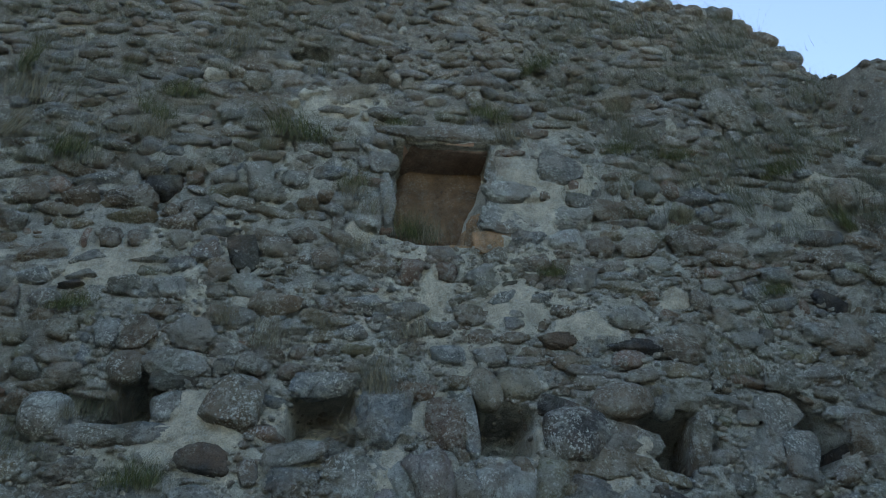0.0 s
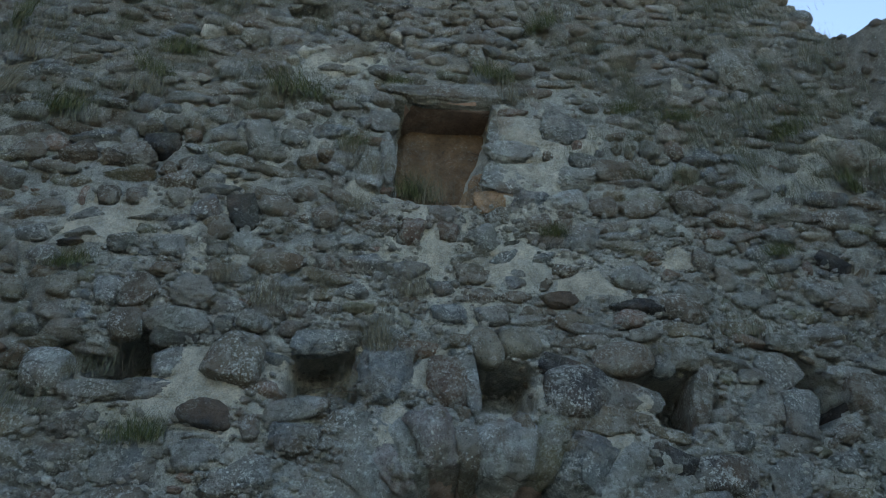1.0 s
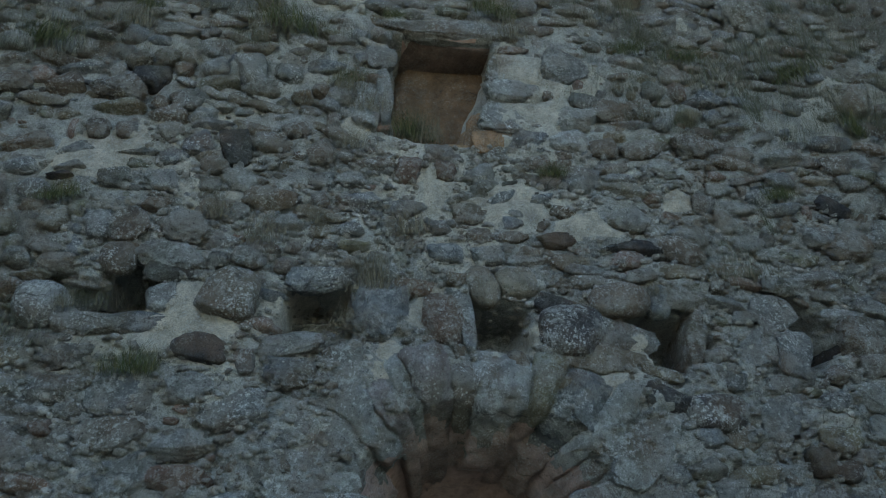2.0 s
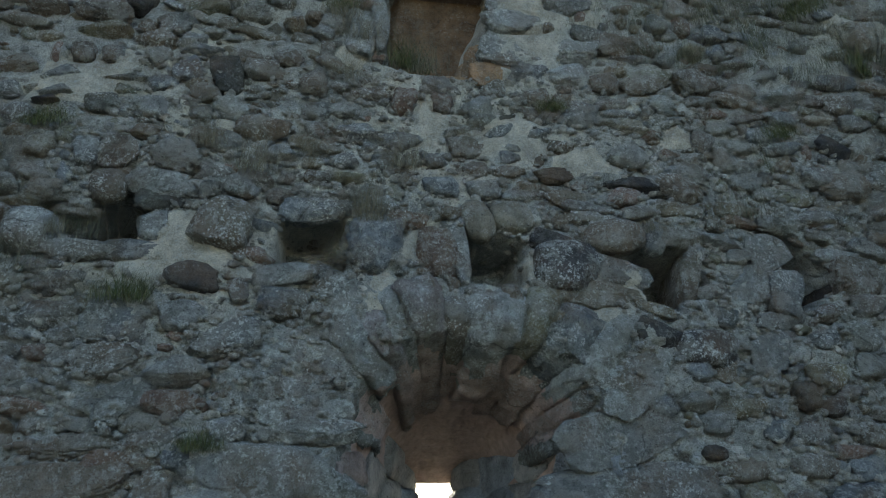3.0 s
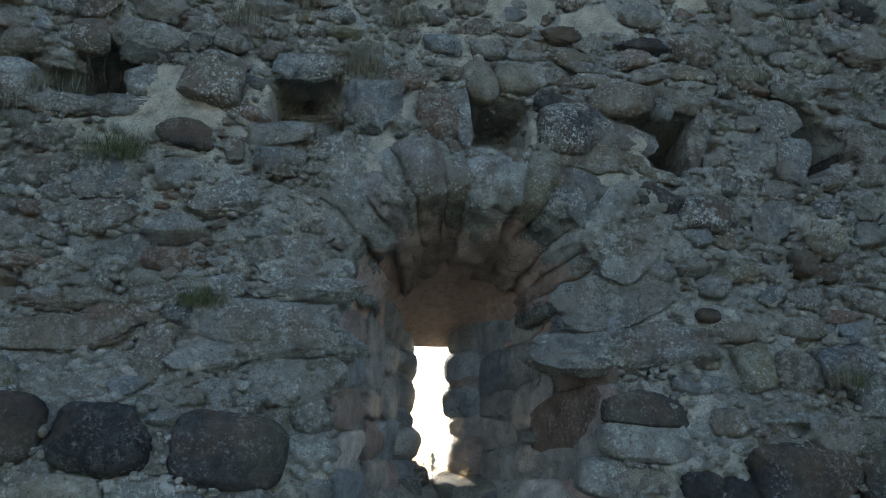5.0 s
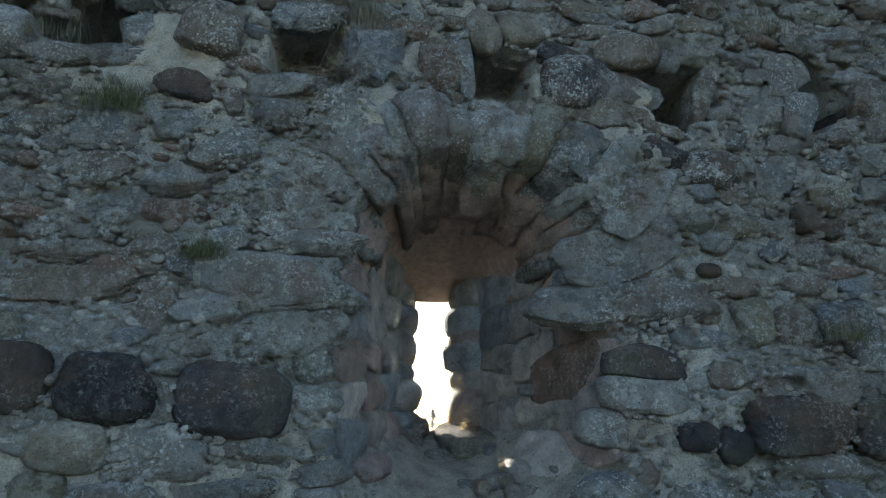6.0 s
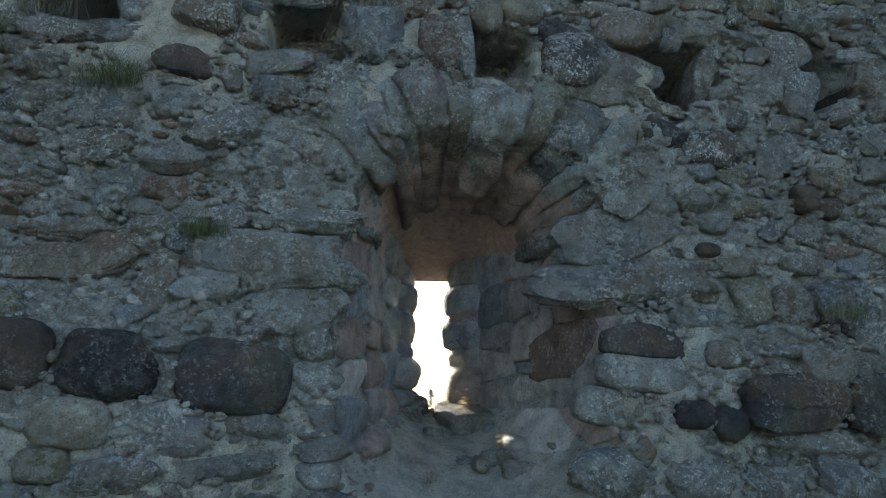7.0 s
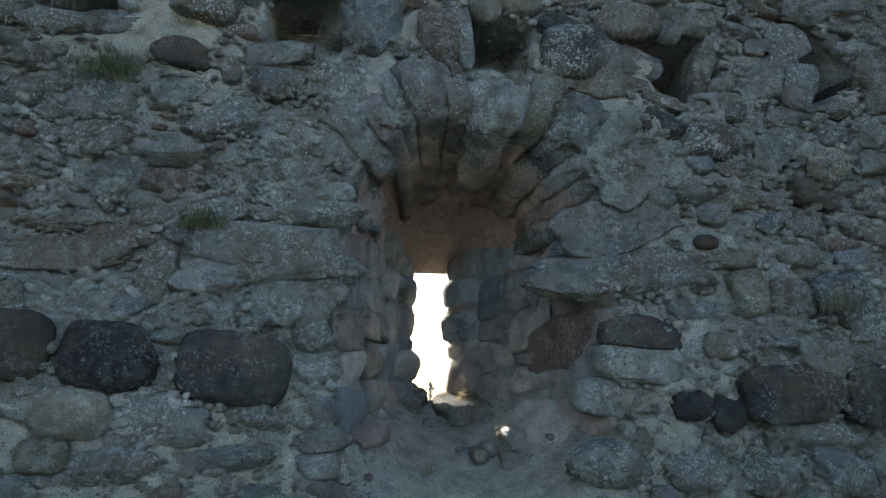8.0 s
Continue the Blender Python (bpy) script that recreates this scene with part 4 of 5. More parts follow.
# stones showing inside the put-log holes; the first, dark, paints the right hole's shadow
for hx, hy, hz, hw, hd, hh, spin, tone in ((2.03, 0.22, 3.18, 0.15, 0.44, 0.46, 14, "dark"), (1.80, 0.20, 3.45, 0.34, 0.36, 0.10, 8, "slate"), (-0.80, 0.20, 3.08, 0.22, 0.24, 0.12, 4, "brown"), (-0.92, 0.22, 3.11, 0.18, 0.2, 0.16, -8, "slate"), (-0.70, 0.18, 3.10, 0.17, 0.2, 0.15, 10, "grey"), (-0.60, 0.16, 3.24, 0.10, 0.3, 0.30, 6, "brown"),
                                           (1.17, 0.16, 3.12, 0.13, 0.40, 0.36, 14, "brown"), (0.12, 0.30, 3.02, 0.34, 0.4, 0.08, 2, "slate")):
    ob = part("stone", stone_mesh("slab", tone, rs.randrange(4)), wall)
    ob.matrix_world = Matrix.Translation((hx, hy, hz)) @ Matrix.Rotation(radians(spin), 4, 'Y') @ Matrix.Diagonal((hw, hd, hh, 1))


# ---- the slabs that roof and back the upper niche ----
lintel = part("lintel", stone_mesh("flat", "grey", 2, True), wall, "flat grey stone bridging the upper niche")
lintel.matrix_world = Matrix.Translation((-0.10, 0.035, 5.385)) @ Matrix.Rotation(radians(4), 4, 'Y') @ Matrix.Diagonal((0.92, 0.20, 0.20, 1))
for yy, zz, deep, hh, tip, tone in ((0.27, 5.335, 0.44, 0.16, 0, "umber"), (0.38, 4.84, 0.16, 0.98, 3, "ochre")):
    ob = part("stone", stone_mesh("ashlar", tone, 1, True), wall)
    ob.matrix_world = Matrix.Translation((-0.14, yy, zz)) @ Matrix.Rotation(radians(-2), 4, 'Y') @ Matrix.Rotation(radians(tip), 4, 'X') @ Matrix.Diagonal((0.80, deep, hh, 1))


# ---- the field of cobbles ----
def free_spot(x, z, w, h, slack=0.80):
    for a, b, c, d in NEAR.get((int(x // 0.5), int(z // 0.5)), ()):
        if abs(x - a) < (w + c) * slack and abs(z - b) < (h + d) * slack:
            if ((x - a) / (w + c)) ** 2 + ((z - b) / (h + d)) ** 2 < slack ** 2:
                return False
    return True


def claim(x, z, w, h):
    for i in range(-1, 2):
        for j in range(-1, 2):
            NEAR.setdefault((int(x // 0.5) + i, int(z // 0.5) + j), []).append((x, z, w, h))


NEAR = {}
for p in PLACED:
    claim(*p)
HOLES = [(-1.76, 3.24, 0.16, 0.18), (-0.82, 3.23, 0.21, 0.18), (0.14, 3.2, 0.20, 0.18), (1.05, 3.13, 0.17, 0.21), (1.82, 3.18, 0.15, 0.20)]
for p in HOLES:
    claim(*p)


def in_opening(x, z, margin=0.05):
    if -0.62 - margin < x < 0.64 + margin and 0.95 < z < 2.2:
        return True
    if z >= 2.2 and ((x - 0.0) / 0.86) ** 2 + ((z - 2.1) / 0.85) ** 2 < 1:
        return True
    return -0.50 < x < 0.26 and 4.42 < z < 5.48


rf = random.Random(11)
field = []
crest_x = np.linspace(-5, 5.2, 400)
crest_z = top_of(crest_x)


def crest(x):
    return float(np.interp(x, crest_x, crest_z))


z = 0.2
while z < 8.2:
    course = rf.uniform(0.085, 0.125) * (1.0 if z < 5.0 else 0.85)
    x = -4.5 + rf.uniform(0, 0.2)
    while x < 4.9:
        w = (0.07 + 0.23 * rf.random() ** 1.4) * (1.0 if z > 2.9 else 1.1)
        h = course * rf.uniform(0.6, 1.3)
        xx, zz = x + w / 2, z + rf.uniform(-0.03, 0.03) + 0.04 * math.sin(x * 1.7 + z)
        x += w + rf.uniform(0.005, 0.05)
        if zz > crest(xx) - 0.02 or in_opening(xx, zz) or (xx > 3.2 and zz > 5.0):
            continue
        if rf.random() < (0.6 if zz < 2.05 else 0.4 * min(1.0, float(pale_at(xx, zz)))):
            continue
        if float(sound_at(xx, zz)) > 0.5 and (w < 0.14 or rf.random() < 0.5):
            continue
        if free_spot(xx, zz, w / 2, h / 2):
            field.append((xx, zz, w, h))
            claim(xx, zz, w / 2, h / 2)
    z += course * 0.97
for n in range(9000):
    xx, zz = rf.uniform(-3.2, 3.6), rf.uniform(1.0, 7.2)
    w = rf.uniform(0.03, 0.12)
    h = w * rf.uniform(0.35, 0.8)
    if (float(pale_at(xx, zz)) > 0.45 and n % 5) or float(sound_at(xx, zz)) > 0.4:
        continue
    if (zz > 2.05 or n % 4 == 0) and zz < crest(xx) - 0.03 and not in_opening(xx, zz, 0.0) and free_spot(xx, zz, w / 2, h / 2, 0.92):
        field.append((xx, zz, w, h))
        claim(xx, zz, w / 2, h / 2)
# cobbles that crown the broken top
for n in range(54):
    xx = -1.0 + n * 0.077 + rf.uniform(-0.02, 0.02)
    field.append((xx, crest(xx), rf.uniform(0.12, 0.22), rf.uniform(0.09, 0.16)))
crown_start = len(field) - 54
fld = np.array(field)
seat_y = base(fld[:, 0], np.minimum(fld[:, 1], 7.3))


def seat_of(f, y, r):
    x, z, w, h = f
    deep = min(0.22, max(0.04, 1.0 * min(w, h)))
    sink = (r.uniform(0.06, 0.38) if w > 0.11 else r.uniform(0.2, 0.42)) + (r.uniform(-0.06, 0.10) if z > 4.6 else 0)
    m = Matrix.Translation((x, y + deep * sink + (0.012 if w < 0.11 else 0), z)) @ Matrix.Rotation(radians(r.gauss(2, 10)), 4, 'Y')
    m = m @ Matrix.Rotation(radians(r.uniform(-10, 10)), 4, 'Z') @ Matrix.Rotation(radians(r.uniform(-8, 8)), 4, 'X')
    return m @ Matrix.Diagonal((w * 1.06, deep, h * 1.1, 1))


# the mortar is washed out round each stone, most under its lower edge
for sx, sz, hw, hh in PLACED + [(f[0], f[1], f[2] / 2, f[3] / 2) for f in field if f[2] > 0.07 and f[1] < 5.2]:
    i0, i1 = np.searchsorted(gx, (sx - 1.5 * hw, sx + 1.5 * hw))
    j0, j1 = np.searchsorted(gz, (sz - 1.6 * hh, sz + 1.6 * hh))
    if i1 <= i0 or j1 <= j0:
        continue
    u, w = (GX[i0:i1, j0:j1] - sx) / hw, (GZ[i0:i1, j0:j1] - sz) / hh
    r = (np.abs(u) ** 2.6 + np.abs(w) ** 2.6) ** (1 / 2.6)
    ring = np.exp(-((r - 1.03) / 0.20) ** 2) * min(0.032, 0.40 * hh) * np.where(w < 0, 0.45 + 0.55 * np.clip(-w, 0, 1), 0.30)
    ring *= np.clip(0.75 + 1.6 * lumps(GX[i0:i1, j0:j1], GZ[i0:i1, j0:j1], 7.0, 81), 0, 1.4) * (E[i0:i1, j0:j1] <= 0)
    GY[i0:i1, j0:j1] += ring
carved = np.array([v.co[:] for v in wall_me.vertices])
carved[:GY.size, 1] = GY.reshape(-1)
wall_me.vertices.foreach_set("co", carved.reshape(-1))
wall_me.update()


near_field = [n for n, f in enumerate(field) if abs(f[0]) < 1.9 and 1.1 < f[1] < 3.0 and f[2] > 0.10][:60]
chosen = set(near_field)
for n in near_field:
    ob = part("stone", stone_mesh(rf.choice(["round", "block", "slab"]), "mixed", rf.randrange(4)), wall)
    ob.matrix_world = seat_of(field[n], float(seat_y[n]), rf)


def heap(name, seats, bank, material, label):
    """Many stones joined into one mesh."""
    all_v, all_f, count = [], [], 0
    for m, (v, fc) in zip(seats, bank):
        m = np.array(m)
        all_v.append(v @ m[:3, :3].T + m[:3, 3])
        all_f.append(fc + count)
        count += len(v)
    return part(name, mesh_of(name, np.vstack(all_v), np.vstack(all_f), material), wall, label, "stuff")


fine = [unit_stone(40 + n, p, 0.46, 3, 7) for n, p in enumerate((2.3, 2.6, 3.0, 3.6, 2.4, 2.8, 3.2, 4.0))]
worn = [unit_stone(100 + n, 2.3, 0.2, 3, 1) for n in range(6)]
mean = [unit_stone(60 + n, p, 0.46, 2, 7) for n, p in enumerate((2.3, 2.6, 3.0, 3.6, 2.4, 2.8, 3.2, 4.0))]
rest = [n for n in range(len(field)) if n not in chosen]
high = [n for n in rest if field[n][1] > 4.9 + 0.8 * rf.random()]
low = sorted(set(rest) - set(high))
for name, some, material, label in (("small_stones", low, STONE_REST, "countless small cobbles bedded in mortar"), ("upper_stones", high, STONE_UPPER_HAZE, "countless earthy cobbles of the upper wall, paled in place of haze")):
    heap(name, [seat_of(field[n], float(seat_y[n]), rf) for n in some],
         [worn[rf.randrange(6)] if n >= crown_start else (fine if field[n][2] > 0.07 and field[n][1] < 5.8 else mean)[rf.randrange(8)] for n in some], material, label)
# grit and chips that stand out of the mortar
chips = []
for n in range(15000):
    xx, zz = rf.uniform(-2.2, 2.4), rf.uniform(1.0, 4.4)
    w = 0.011 + 0.038 * rf.random() ** 2.2
    chips.append((xx, zz, w, w * rf.uniform(0.5, 0.9)))
ch = np.array(chips)
cy = face(ch[:, 0], ch[:, 1])
bed = embrasure_depth(ch[:, 0], ch[:, 1])
ok = np.nonzero(((bed < 0.05) | ((bed < 0.9) & (ch[:, 1] < 1.5))) & (sound_at(ch[:, 0], ch[:, 1]) < 0.3))[0]
tiny = [unit_stone(80 + n, 2.6, 0.6, 2, 6) for n in range(6)] + [unit_stone(80 + n, 2.6, 0.6, 1, 3) for n in range(6)]
grit_seats = [Matrix.Translation((ch[n, 0], cy[n] + 0.001, ch[n, 1])) @ Euler((rf.uniform(-1, 1), rf.uniform(-0.4, 0.4), rf.uniform(-1, 1))).to_matrix().to_4x4() @ Matrix.Diagonal((ch[n, 2] * 1.3, ch[n, 2], ch[n, 3] * 1.2, 1)) for n in ok]
heap("grit", grit_seats, [tiny[rf.randrange(6) + 6 * (ch[n, 2] < 0.022)] for n in ok], GRIT, "gravel grit showing in the mortar")


# ================= plants =================
def tuft_mesh(name, seed, blades, tall, spread, droop, material, wide=0.0013, foot_x=0.05):
    """A loose tuft of thin bent blades."""
    r = random.Random(seed)
    v, f = [], []
    for n in range(blades):
        a = r.uniform(0, 2 * math.pi)
        out = Vector((math.cos(a), 0.4 * math.sin(a), 0))
        side = Vector((-math.sin(a), math.cos(a), 0)) * wide * r.uniform(0.6, 1.4)
        foot = Vector((r.gauss(0, foot_x), r.gauss(0, 0.012), -0.02 + r.gauss(0, 0.015)))
        ln, lean = tall * (0.25 + 0.75 * r.random() ** 1.5), spread * r.uniform(0.1, 1.0)
        b0 = len(v)
        kink = Vector((r.gauss(0, 0.05), r.gauss(0, 0.03), 0)) * ln
        for k in range(6):
            s = k / 5
            p = foot + Vector((0, 0, 1)) * ln * (s - droop * s * s * lean * 1.3) + out * ln * lean * s * (0.5 + 0.8 * s) + kink * math.sin(s * 3.1)
            wv = side * (1 - 0.85 * s)
            v += [p - wv, p + wv]
            if k:
                i = b0 + 2 * k
                f.append((i - 2, i - 1, i + 1, i))
    return mesh_of(name, v, f, material, False)


STRAWS = [tuft_mesh("grass_tuft", 20 + n, 170, 0.34, 0.6, 0.5, STRAW, 0.0010, 0.06) for n in range(5)]
GREENS = [tuft_mesh("grass_tuft", 30 + n, 380, 0.20, 0.95, 0.5, GREEN, 0.0011, 0.07) for n in range(4)]
TALLS = [tuft_mesh("grass_tuft", 50 + n, 90, 0.48, 0.42, 0.45, SAGE, 0.0009, 0.12) for n in range(4)]
WISPS = [tuft_mesh("weeds", 70 + n, 130, 0.26, 0.5, 0.5, SAGE, 0.0008, 0.17) for n in range(4)] + [tuft_mesh("weeds", 90 + n, 110, 0.42, 0.45, 0.45, SAGE, 0.0008, 0.12) for n in range(2)]
WEED_FORMS = [(np.array([v.co[:] for v in me.vertices]), np.array([p.vertices[:] for p in me.polygons])) for me in WISPS]


LITTER = [tuft_mesh("grass_tuft", 110 + n, 70, 0.34, 0.9, 0.4, LITTER_STRAW, 0.005, 0.16) for n in range(3)]


def tuft(x, z, size, kind, tilt=0.0, deep=0.0):
    pool, label = {"straw": (STRAWS, "dry straw-coloured grass tuft rooted in the wall joints"),
                   "litter": (LITTER, "flattened dry straw lying on the stone sill"),
                   "green": (GREENS, "small green grass clump growing from the wall mortar"),
                   "tall": (TALLS, "tall thin grey-green grass stalks growing out of the cobbles")}[kind]
    ob = tagged(new("grass_tuft", rt.choice(pool)), label, "grass", "tufts on the wall")
    ob.matrix_world = Matrix.Translation((x, float(base(x, z)) - 0.035 + deep, z)) @ Matrix.Rotation(radians(12 + rt.uniform(-6, 6)), 4, 'X') @ Matrix.Rotation(radians(tilt + rt.gauss(0, 6)), 4, 'Y') @ Matrix.Rotation(rt.choice((0, math.pi)) + rt.gauss(0, 0.3), 4, 'Z') @ Matrix.Scale(size, 4)
    return ob


rt = random.Random(8)
tuft(-1.58, 2.90, 1.0, "green")
tuft(-1.11, 3.62, 1.0, "straw")
tuft(-0.32, 3.75, 0.9, "straw")
tuft(-0.67, 4.30, 0.8, "straw")
tuft(-0.72, 4.74, 1.0, "straw")
tuft(-0.72, 4.81, 0.8, "green")
tuft(-1.07, 5.25, 1.6, "green")
tuft(-1.22, 5.23, 1.2, "straw")
tuft(-2.02, 5.36, 1.2, "green")
tuft(-2.05, 5.19, 1.2, "straw")
tuft(-2.44, 4.88, 1.4, "tall")
tuft(-2.52, 4.98, 1.2, "green")
tuft(-2.13, 3.81, 0.8, "green")
tuft(-1.33, 3.75, 0.7, "straw")
tuft(-0.83, 3.75, 0.6, "straw")
tuft(-0.48, 3.34, 1.0, "straw")
tuft(-0.54, 3.41, 0.9, "straw")
tuft(-2.05, 3.34, 1.0, "tall")
tuft(-1.92, 3.26, 1.0, "tall")
tuft(1.47, 3.49, 0.9, "tall")
tuft(-0.30, 4.52, 1.2, "tall")
tuft(-0.37, 4.54, 0.9, "green")
tuft(0.25, 5.55, 1.3, "green")
tuft(0.35, 5.34, 1.2, "straw")
tuft(0.64, 6.18, 1.2, "green")
tuft(1.09, 5.94, 1.3, "tall")
tuft(0.75, 6.26, 1.3, "tall")
tuft(1.46, 6.85, 1.4, "tall")
tuft(1.76, 6.80, 1.4, "tall")
tuft(0.99, 6.78, 1.4, "tall")
tuft(1.93, 6.49, 1.4, "tall")
tuft(2.27, 6.78, 1.4, "tall")
tuft(2.60, 7.14, 0.7, "tall")
tuft(2.51, 6.56, 1.4, "tall")
tuft(2.23, 5.20, 1.5, "tall")
tuft(2.29, 5.15, 1.3, "green")
tuft(1.94, 4.74, 1.2, "tall")
tuft(2.48, 5.28, 1.3, "tall")
tuft(2.65, 4.68, 1.1, "green")
tuft(2.55, 4.72, 1.1, "tall")
tuft(2.85, 4.74, 1.2, "tall")
tuft(1.55, 5.26, 1.0, "green")
tuft(1.14, 5.29, 1.0, "green")
tuft(1.15, 4.64, 0.9, "tall")
tuft(1.42, 4.60, 0.8, "tall")
tuft(0.52, 4.18, 0.7, "green")
tuft(1.89, 4.08, 0.8, "green")
tuft(1.76, 3.83, 0.7, "tall")
tuft(-1.63, 6.20, 1.3, "straw")
tuft(-2.85, 5.46, 1.4, "straw")
tuft(-3.05, 5.82, 1.4, "green")
tuft(-0.97, 5.99, 1.0, "tall")
tuft(2.91, 5.44, 0.7, "tall")
tuft(2.77, 5.56, 0.7, "tall")
tuft(2.22, 5.84, 1.1, "tall")
tuft(1.25, 5.61, 1.1, "tall")
tuft(-2.91, 5.11, 1.2, "straw")
tuft(-1.93, 5.62, 1.2, "green")
tuft(1.65, 4.98, 0.9, "tall")
tuft(0.92, 6.06, 1.2, "tall")
tuft(2.27, 4.55, 0.9, "tall")
tuft(-2.17, 3.03, 1.0, "tall")
tuft(0.97, 3.37, 0.5, "straw")
tuft(-1.15, 2.24, 0.7, "green")
tuft(1.62, 1.93, 0.7, "straw", 0, -0.08)
tuft(1.66, 1.93, 0.6, "green", 10, -0.07)
tuft(-0.17, 1.19, 0.3, "straw")

# weeds grow thick on the upper wall
weed_v, weed_f, count = [], [], 0
for n in range(1100):
    x, z = rt.uniform(-3.6, 3.2), rt.uniform(4.5, 7.4)
    thick = 0.18 + 0.55 * smooth(0.6, 1.6, x) + 0.3 * smooth(-0.6, -1.4, x) - 0.5 * math.exp(-((x + 0.1) / 0.9) ** 2 - ((z - 5.9) / 0.7) ** 2)
    thick *= smooth(4.4, 5.2, z + 0.25 * (x > 1)) * smooth(0.0, 0.5, crest(x) - z)
    if rt.random() > thick * 0.6 or (-0.6 < x < 0.35 and 4.3 < z < 5.5):
        continue
    blades, blade_faces = WEED_FORMS[rt.randrange(len(WEED_FORMS))]
    m = Matrix.Translation((x, float(base(x, z)) - 0.03, z)) @ Matrix.Rotation(radians(20 + rt.uniform(-8, 8)), 4, 'X') @ Matrix.Rotation(radians(rt.gauss(0, 14)), 4, 'Y') @ Matrix.Rotation(rt.choice((0, math.pi)) + rt.gauss(0, 0.3), 4, 'Z') @ Matrix.Scale(rt.uniform(0.45, 0.95), 4)
    m = np.array(m)
    weed_v.append(blades @ m[:3, :3].T + m[:3, 3])
    weed_f.append(blade_faces + count)
    count += len(blades)
tagged(new("weeds", mesh_of("weeds", np.vstack(weed_v), np.vstack(weed_f), SAGE, False)), "thin grey-green and straw weeds spread over the upper cobbles", "weeds", kind="stuff")
for n in range(7):
    x = 1.2 + 0.2 * n + rt.uniform(-0.08, 0.08)
    tuft(x, crest(x) - 0.02, rt.uniform(0.3, 0.6), "tall")
# dry grass caught on the sill and in the put-log holes
for gx, gy, gz, gs, gt in ((0.02, 1.40, 1.50, 0.22, 80), (0.07, 1.34, 1.50, 0.22, -84), (0.12, 1.28, 1.51, 0.22, 86), (0.15, 1.18, 1.50, 0.22, -88), (0.09, 1.12, 1.475, 0.22, 88),
                           (0.17, 1.06, 1.48, 0.22, -86), (0.24, 0.54, 1.33, 0.14, -80), (0.20, 0.53, 1.31, 0.14, 80)):
    tuft(gx, 1.5, gs * 1.5, "litter", gt).location = (gx, gy, gz)
tuft(-0.36, 4.56, 1.2, "straw", 0, -0.16)
tuft(-0.30, 4.56, 1.3, "green", 0, -0.18)
tuft(-0.22, 4.54, 1.1, "straw", 0, -0.18)
tuft(-0.44, 5.36, 0.6, "green", 0, -0.06)
tuft(-0.58, 4.60, 1.0, "straw", 0)
tuft(-0.64, 3.16, 0.4, "straw", -50, -0.28)
tuft(-1.95, 3.20, 0.55, "straw", 0, -0.05)


def twigs(x, y, z, seed, size):
    """A tangle of bare curling stems."""
    r = random.Random(seed)
    root = tagged(new("twigs"), "tangle of bare dry stems in a put-log hole", "twigs")
    root.location = (x, y, z)
    for n in range(16):
        bm = bmesh.new()
        p = Vector((r.uniform(-0.10, 0.10), r.uniform(-0.02, 0.05), r.uniform(-0.10, 0.0))) * size
        d = Vector((r.gauss(0, 1), r.gauss(-0.3, 0.3), r.gauss(0.5, 0.8))).normalized()
        turn = Vector((r.gauss(0, 0.5), r.gauss(0, 0.3), r.gauss(-0.2, 0.5)))
        ring = []
        for k in range(10):
            side = d.cross(Vector((0.2, 1, 0.1))).normalized()
            up = d.cross(side)
            thick = 0.0022 * (1.2 - 0.09 * k)
            new_ring = [bm.verts.new(p + (side * math.cos(a) + up * math.sin(a)) * thick) for a in (0, 2.1, 4.2)]
            for j in range(3 if ring else 0):
                bm.faces.new((ring[j], ring[(j + 1) % 3], new_ring[(j + 1) % 3], new_ring[j]))
            ring = new_ring
            p = p + d * 0.024 * size
            d = (d + turn * 0.30 + Vector((r.gauss(0, 0.12), r.gauss(0, 0.12), r.gauss(0, 0.12)))).normalized()
        me = bpy.data.meshes.new("stem")
        bm.to_mesh(me)
        bm.free()
        me.materials.append(TWIG)
        part("stem", me, root)


twigs(-1.72, 0.08, 3.20, 4, 1.5)
twigs(-0.66, 0.06, 3.22, 7, 0.9)
twigs(1.04, 0.16, 3.00, 6, 0.5)


# ================= outside =================
def ground_height(x, y):
    return -0.030 * np.maximum(y - 6.0, 0.0) + 0.25 * (lumps(x, y, 0.06, 21)) * smooth(3, 30, np.abs(y))


ax = np.array([-4000, -1500, -600, -250, -120, -60, -30, -15, -8, -4, 0, 4, 8, 15, 30, 60, 120, 250, 600, 1500, 4000], float)
ay = np.array([-4000, -800, -200, -60, -20, -8, -4, -1, 2, 5, 10, 18, 30, 50, 80, 130, 200, 300, 450, 800, 1600, 4000], float)
AX, AY = np.meshgrid(ax, ay, indexing='ij')
gi = np.arange(AX.size).reshape(AX.shape)
gq = np.stack([gi[:-1, :-1], gi[1:, :-1], gi[1:, 1:], gi[:-1, 1:]], -1).reshape(-1, 4)
tagged(new("ground", mesh_of("ground", np.stack([AX, AY, ground_height(AX, AY)], -1).reshape(-1, 3), gq, MEADOW)), "dry grassy meadow falling away beyond the wall", "ground", kind="structure")


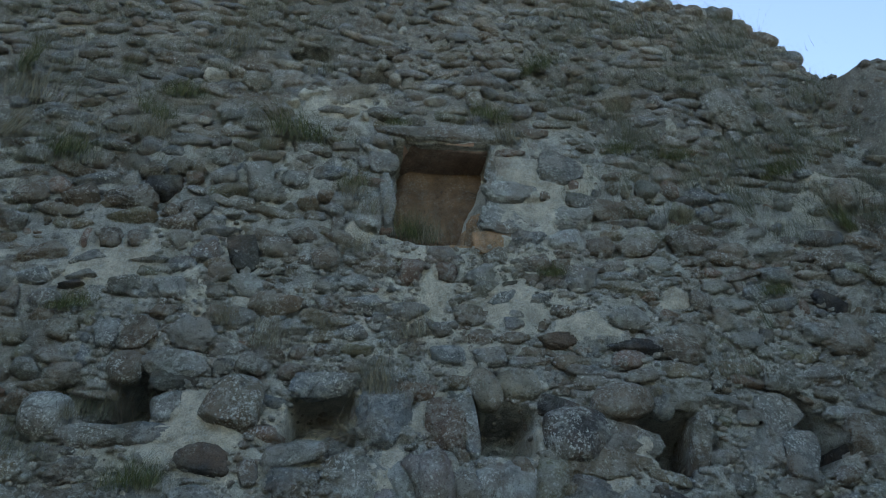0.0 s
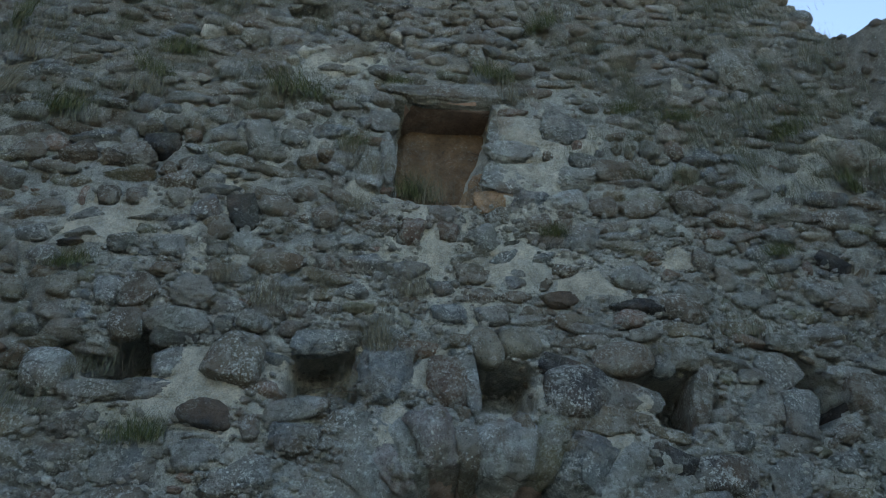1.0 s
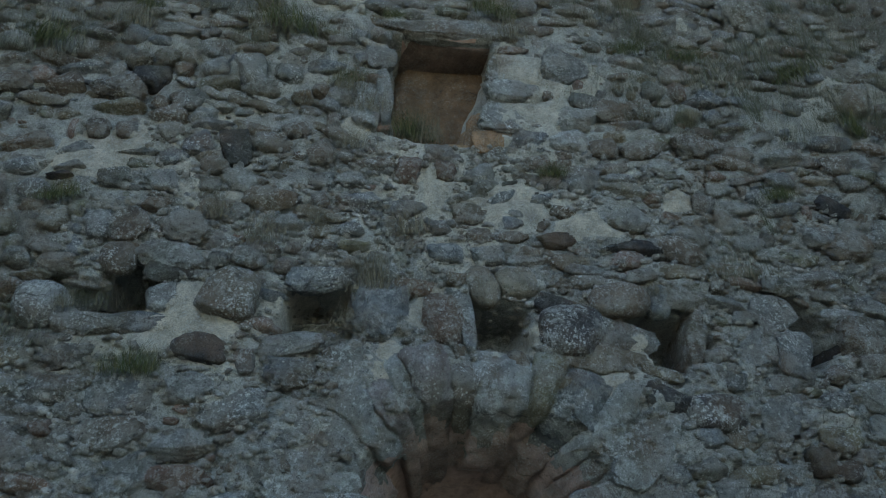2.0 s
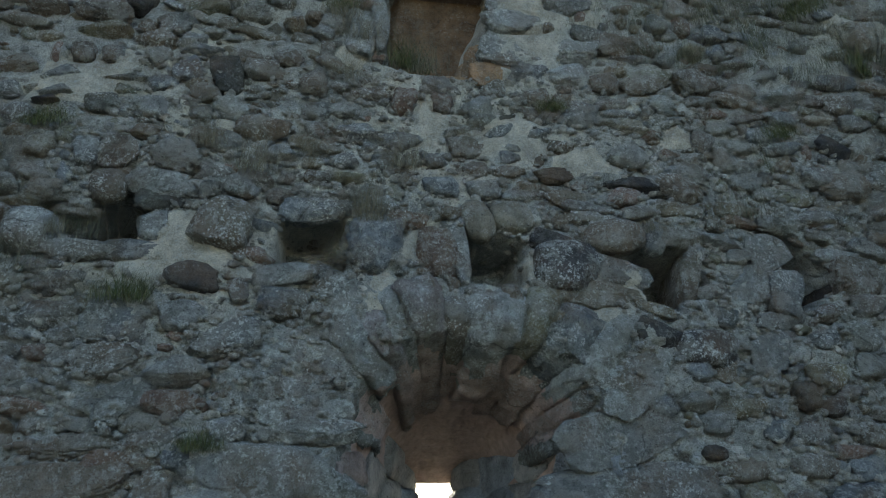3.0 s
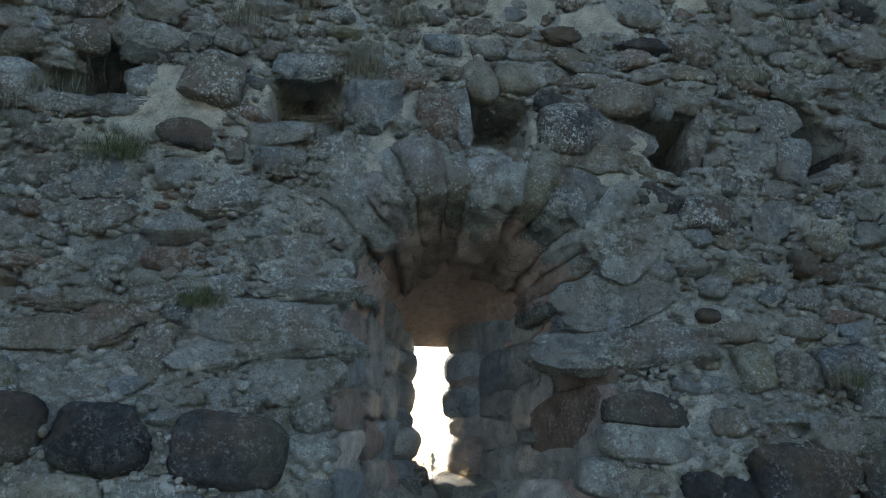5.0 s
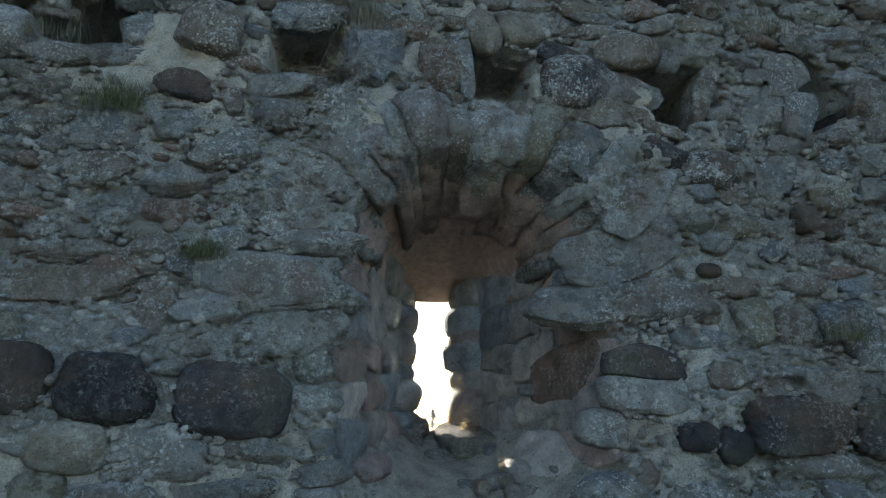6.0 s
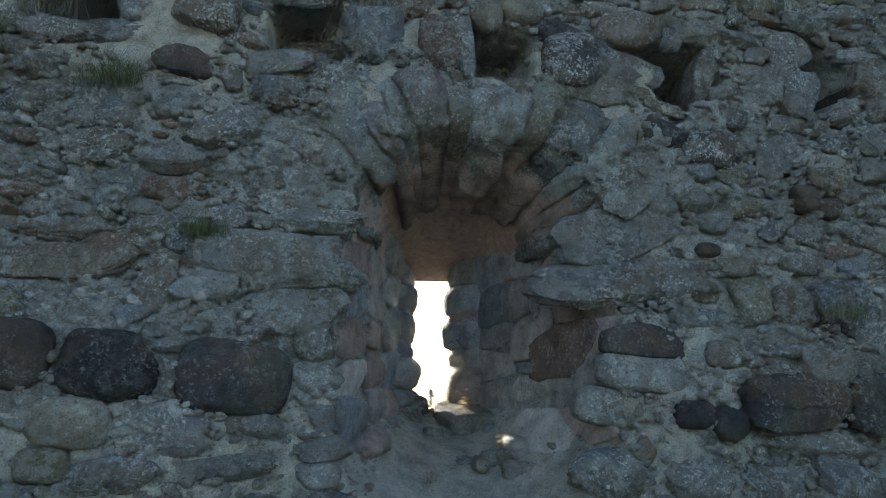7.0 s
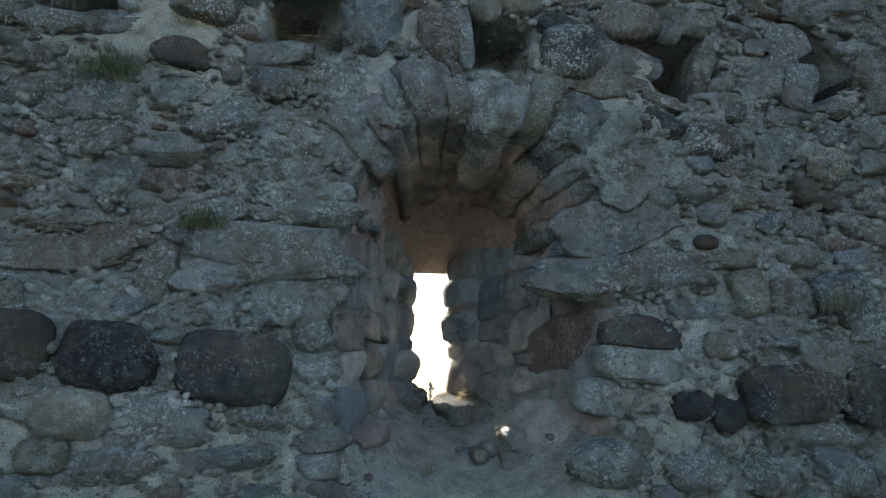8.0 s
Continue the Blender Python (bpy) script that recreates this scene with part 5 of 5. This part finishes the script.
def tree(x, y, tall, crown, seed, conifer=False):
    """A tapered trunk with limbs and a ragged crown of leaf clumps."""
    r = random.Random(seed)
    root = tagged(new("tree"), "distant hazy pine tree" if conifer else "distant leafy bush in the meadow", "tree", "far trees")
    root.location = (x, y, float(ground_height(x, y)) - 0.1)
    bm = bmesh.new()
    bmesh.ops.create_cone(bm, cap_ends=True, segments=8, radius1=0.022 * tall, radius2=0.004 * tall, depth=tall * 0.95, matrix=Matrix.Translation((0, 0, tall * 0.475)))
    for n in range(14):
        h, a = tall * r.uniform(0.3, 0.9), r.uniform(0, 6.28)
        m = Matrix.Translation((0, 0, h)) @ Matrix.Rotation(a, 4, 'Z') @ Matrix.Rotation(radians(r.uniform(50, 80)), 4, 'Y')
        bmesh.ops.create_cone(bm, cap_ends=False, segments=5, radius1=0.010 * tall, radius2=0.003 * tall, depth=crown * 0.8, matrix=m @ Matrix.Translation((0, 0, crown * 0.4)))
    me = bpy.data.meshes.new("trunk")
    bm.to_mesh(me)
    bm.free()
    me.materials.append(BARK)
    part("trunk", me, root)
    v, f = [], []
    for n in range(800):
        h = r.uniform(0.25 if conifer else 0.12, 1.0)
        rad = crown * ((1.04 - h) ** 0.45 if conifer else math.sqrt(max(0.05, 1 - (2 * h - 1.05) ** 2))) * r.uniform(0.15, 1.0)
        a = r.uniform(0, 6.28)
        rad *= 0.6 + 0.4 * math.sin(a * 3 + h * 14 + seed)
        c = Vector((rad * math.cos(a), rad * math.sin(a), h * tall))
        s = tall * r.uniform(0.018, 0.05)
        b = len(v)
        for k in range(3):
            v.append(c + Vector((r.uniform(-s, s), r.uniform(-s, s), r.uniform(-s, s))))
        v.append(c + Vector((r.uniform(-s, s), r.uniform(-s, s), r.uniform(-s, s))))
        f += [(b, b + 1, b + 2), (b, b + 2, b + 3)]
    part("crown", mesh_of("crown", v, f, LEAF_HAZED, False), root)


tree(37.0, 290.0, 10.4, 4.6, 1, True)
for n, (tx, ty, th) in enumerate([(27, 262, 7.0), (31, 270, 6.8), (42, 266, 7.6), (47, 255, 7.4), (22, 280, 7.2), (53, 262, 7.6), (16, 290, 7.8), (59, 270, 8.0)]):
    tree(tx, ty, th, th * 0.8, 10 + n)
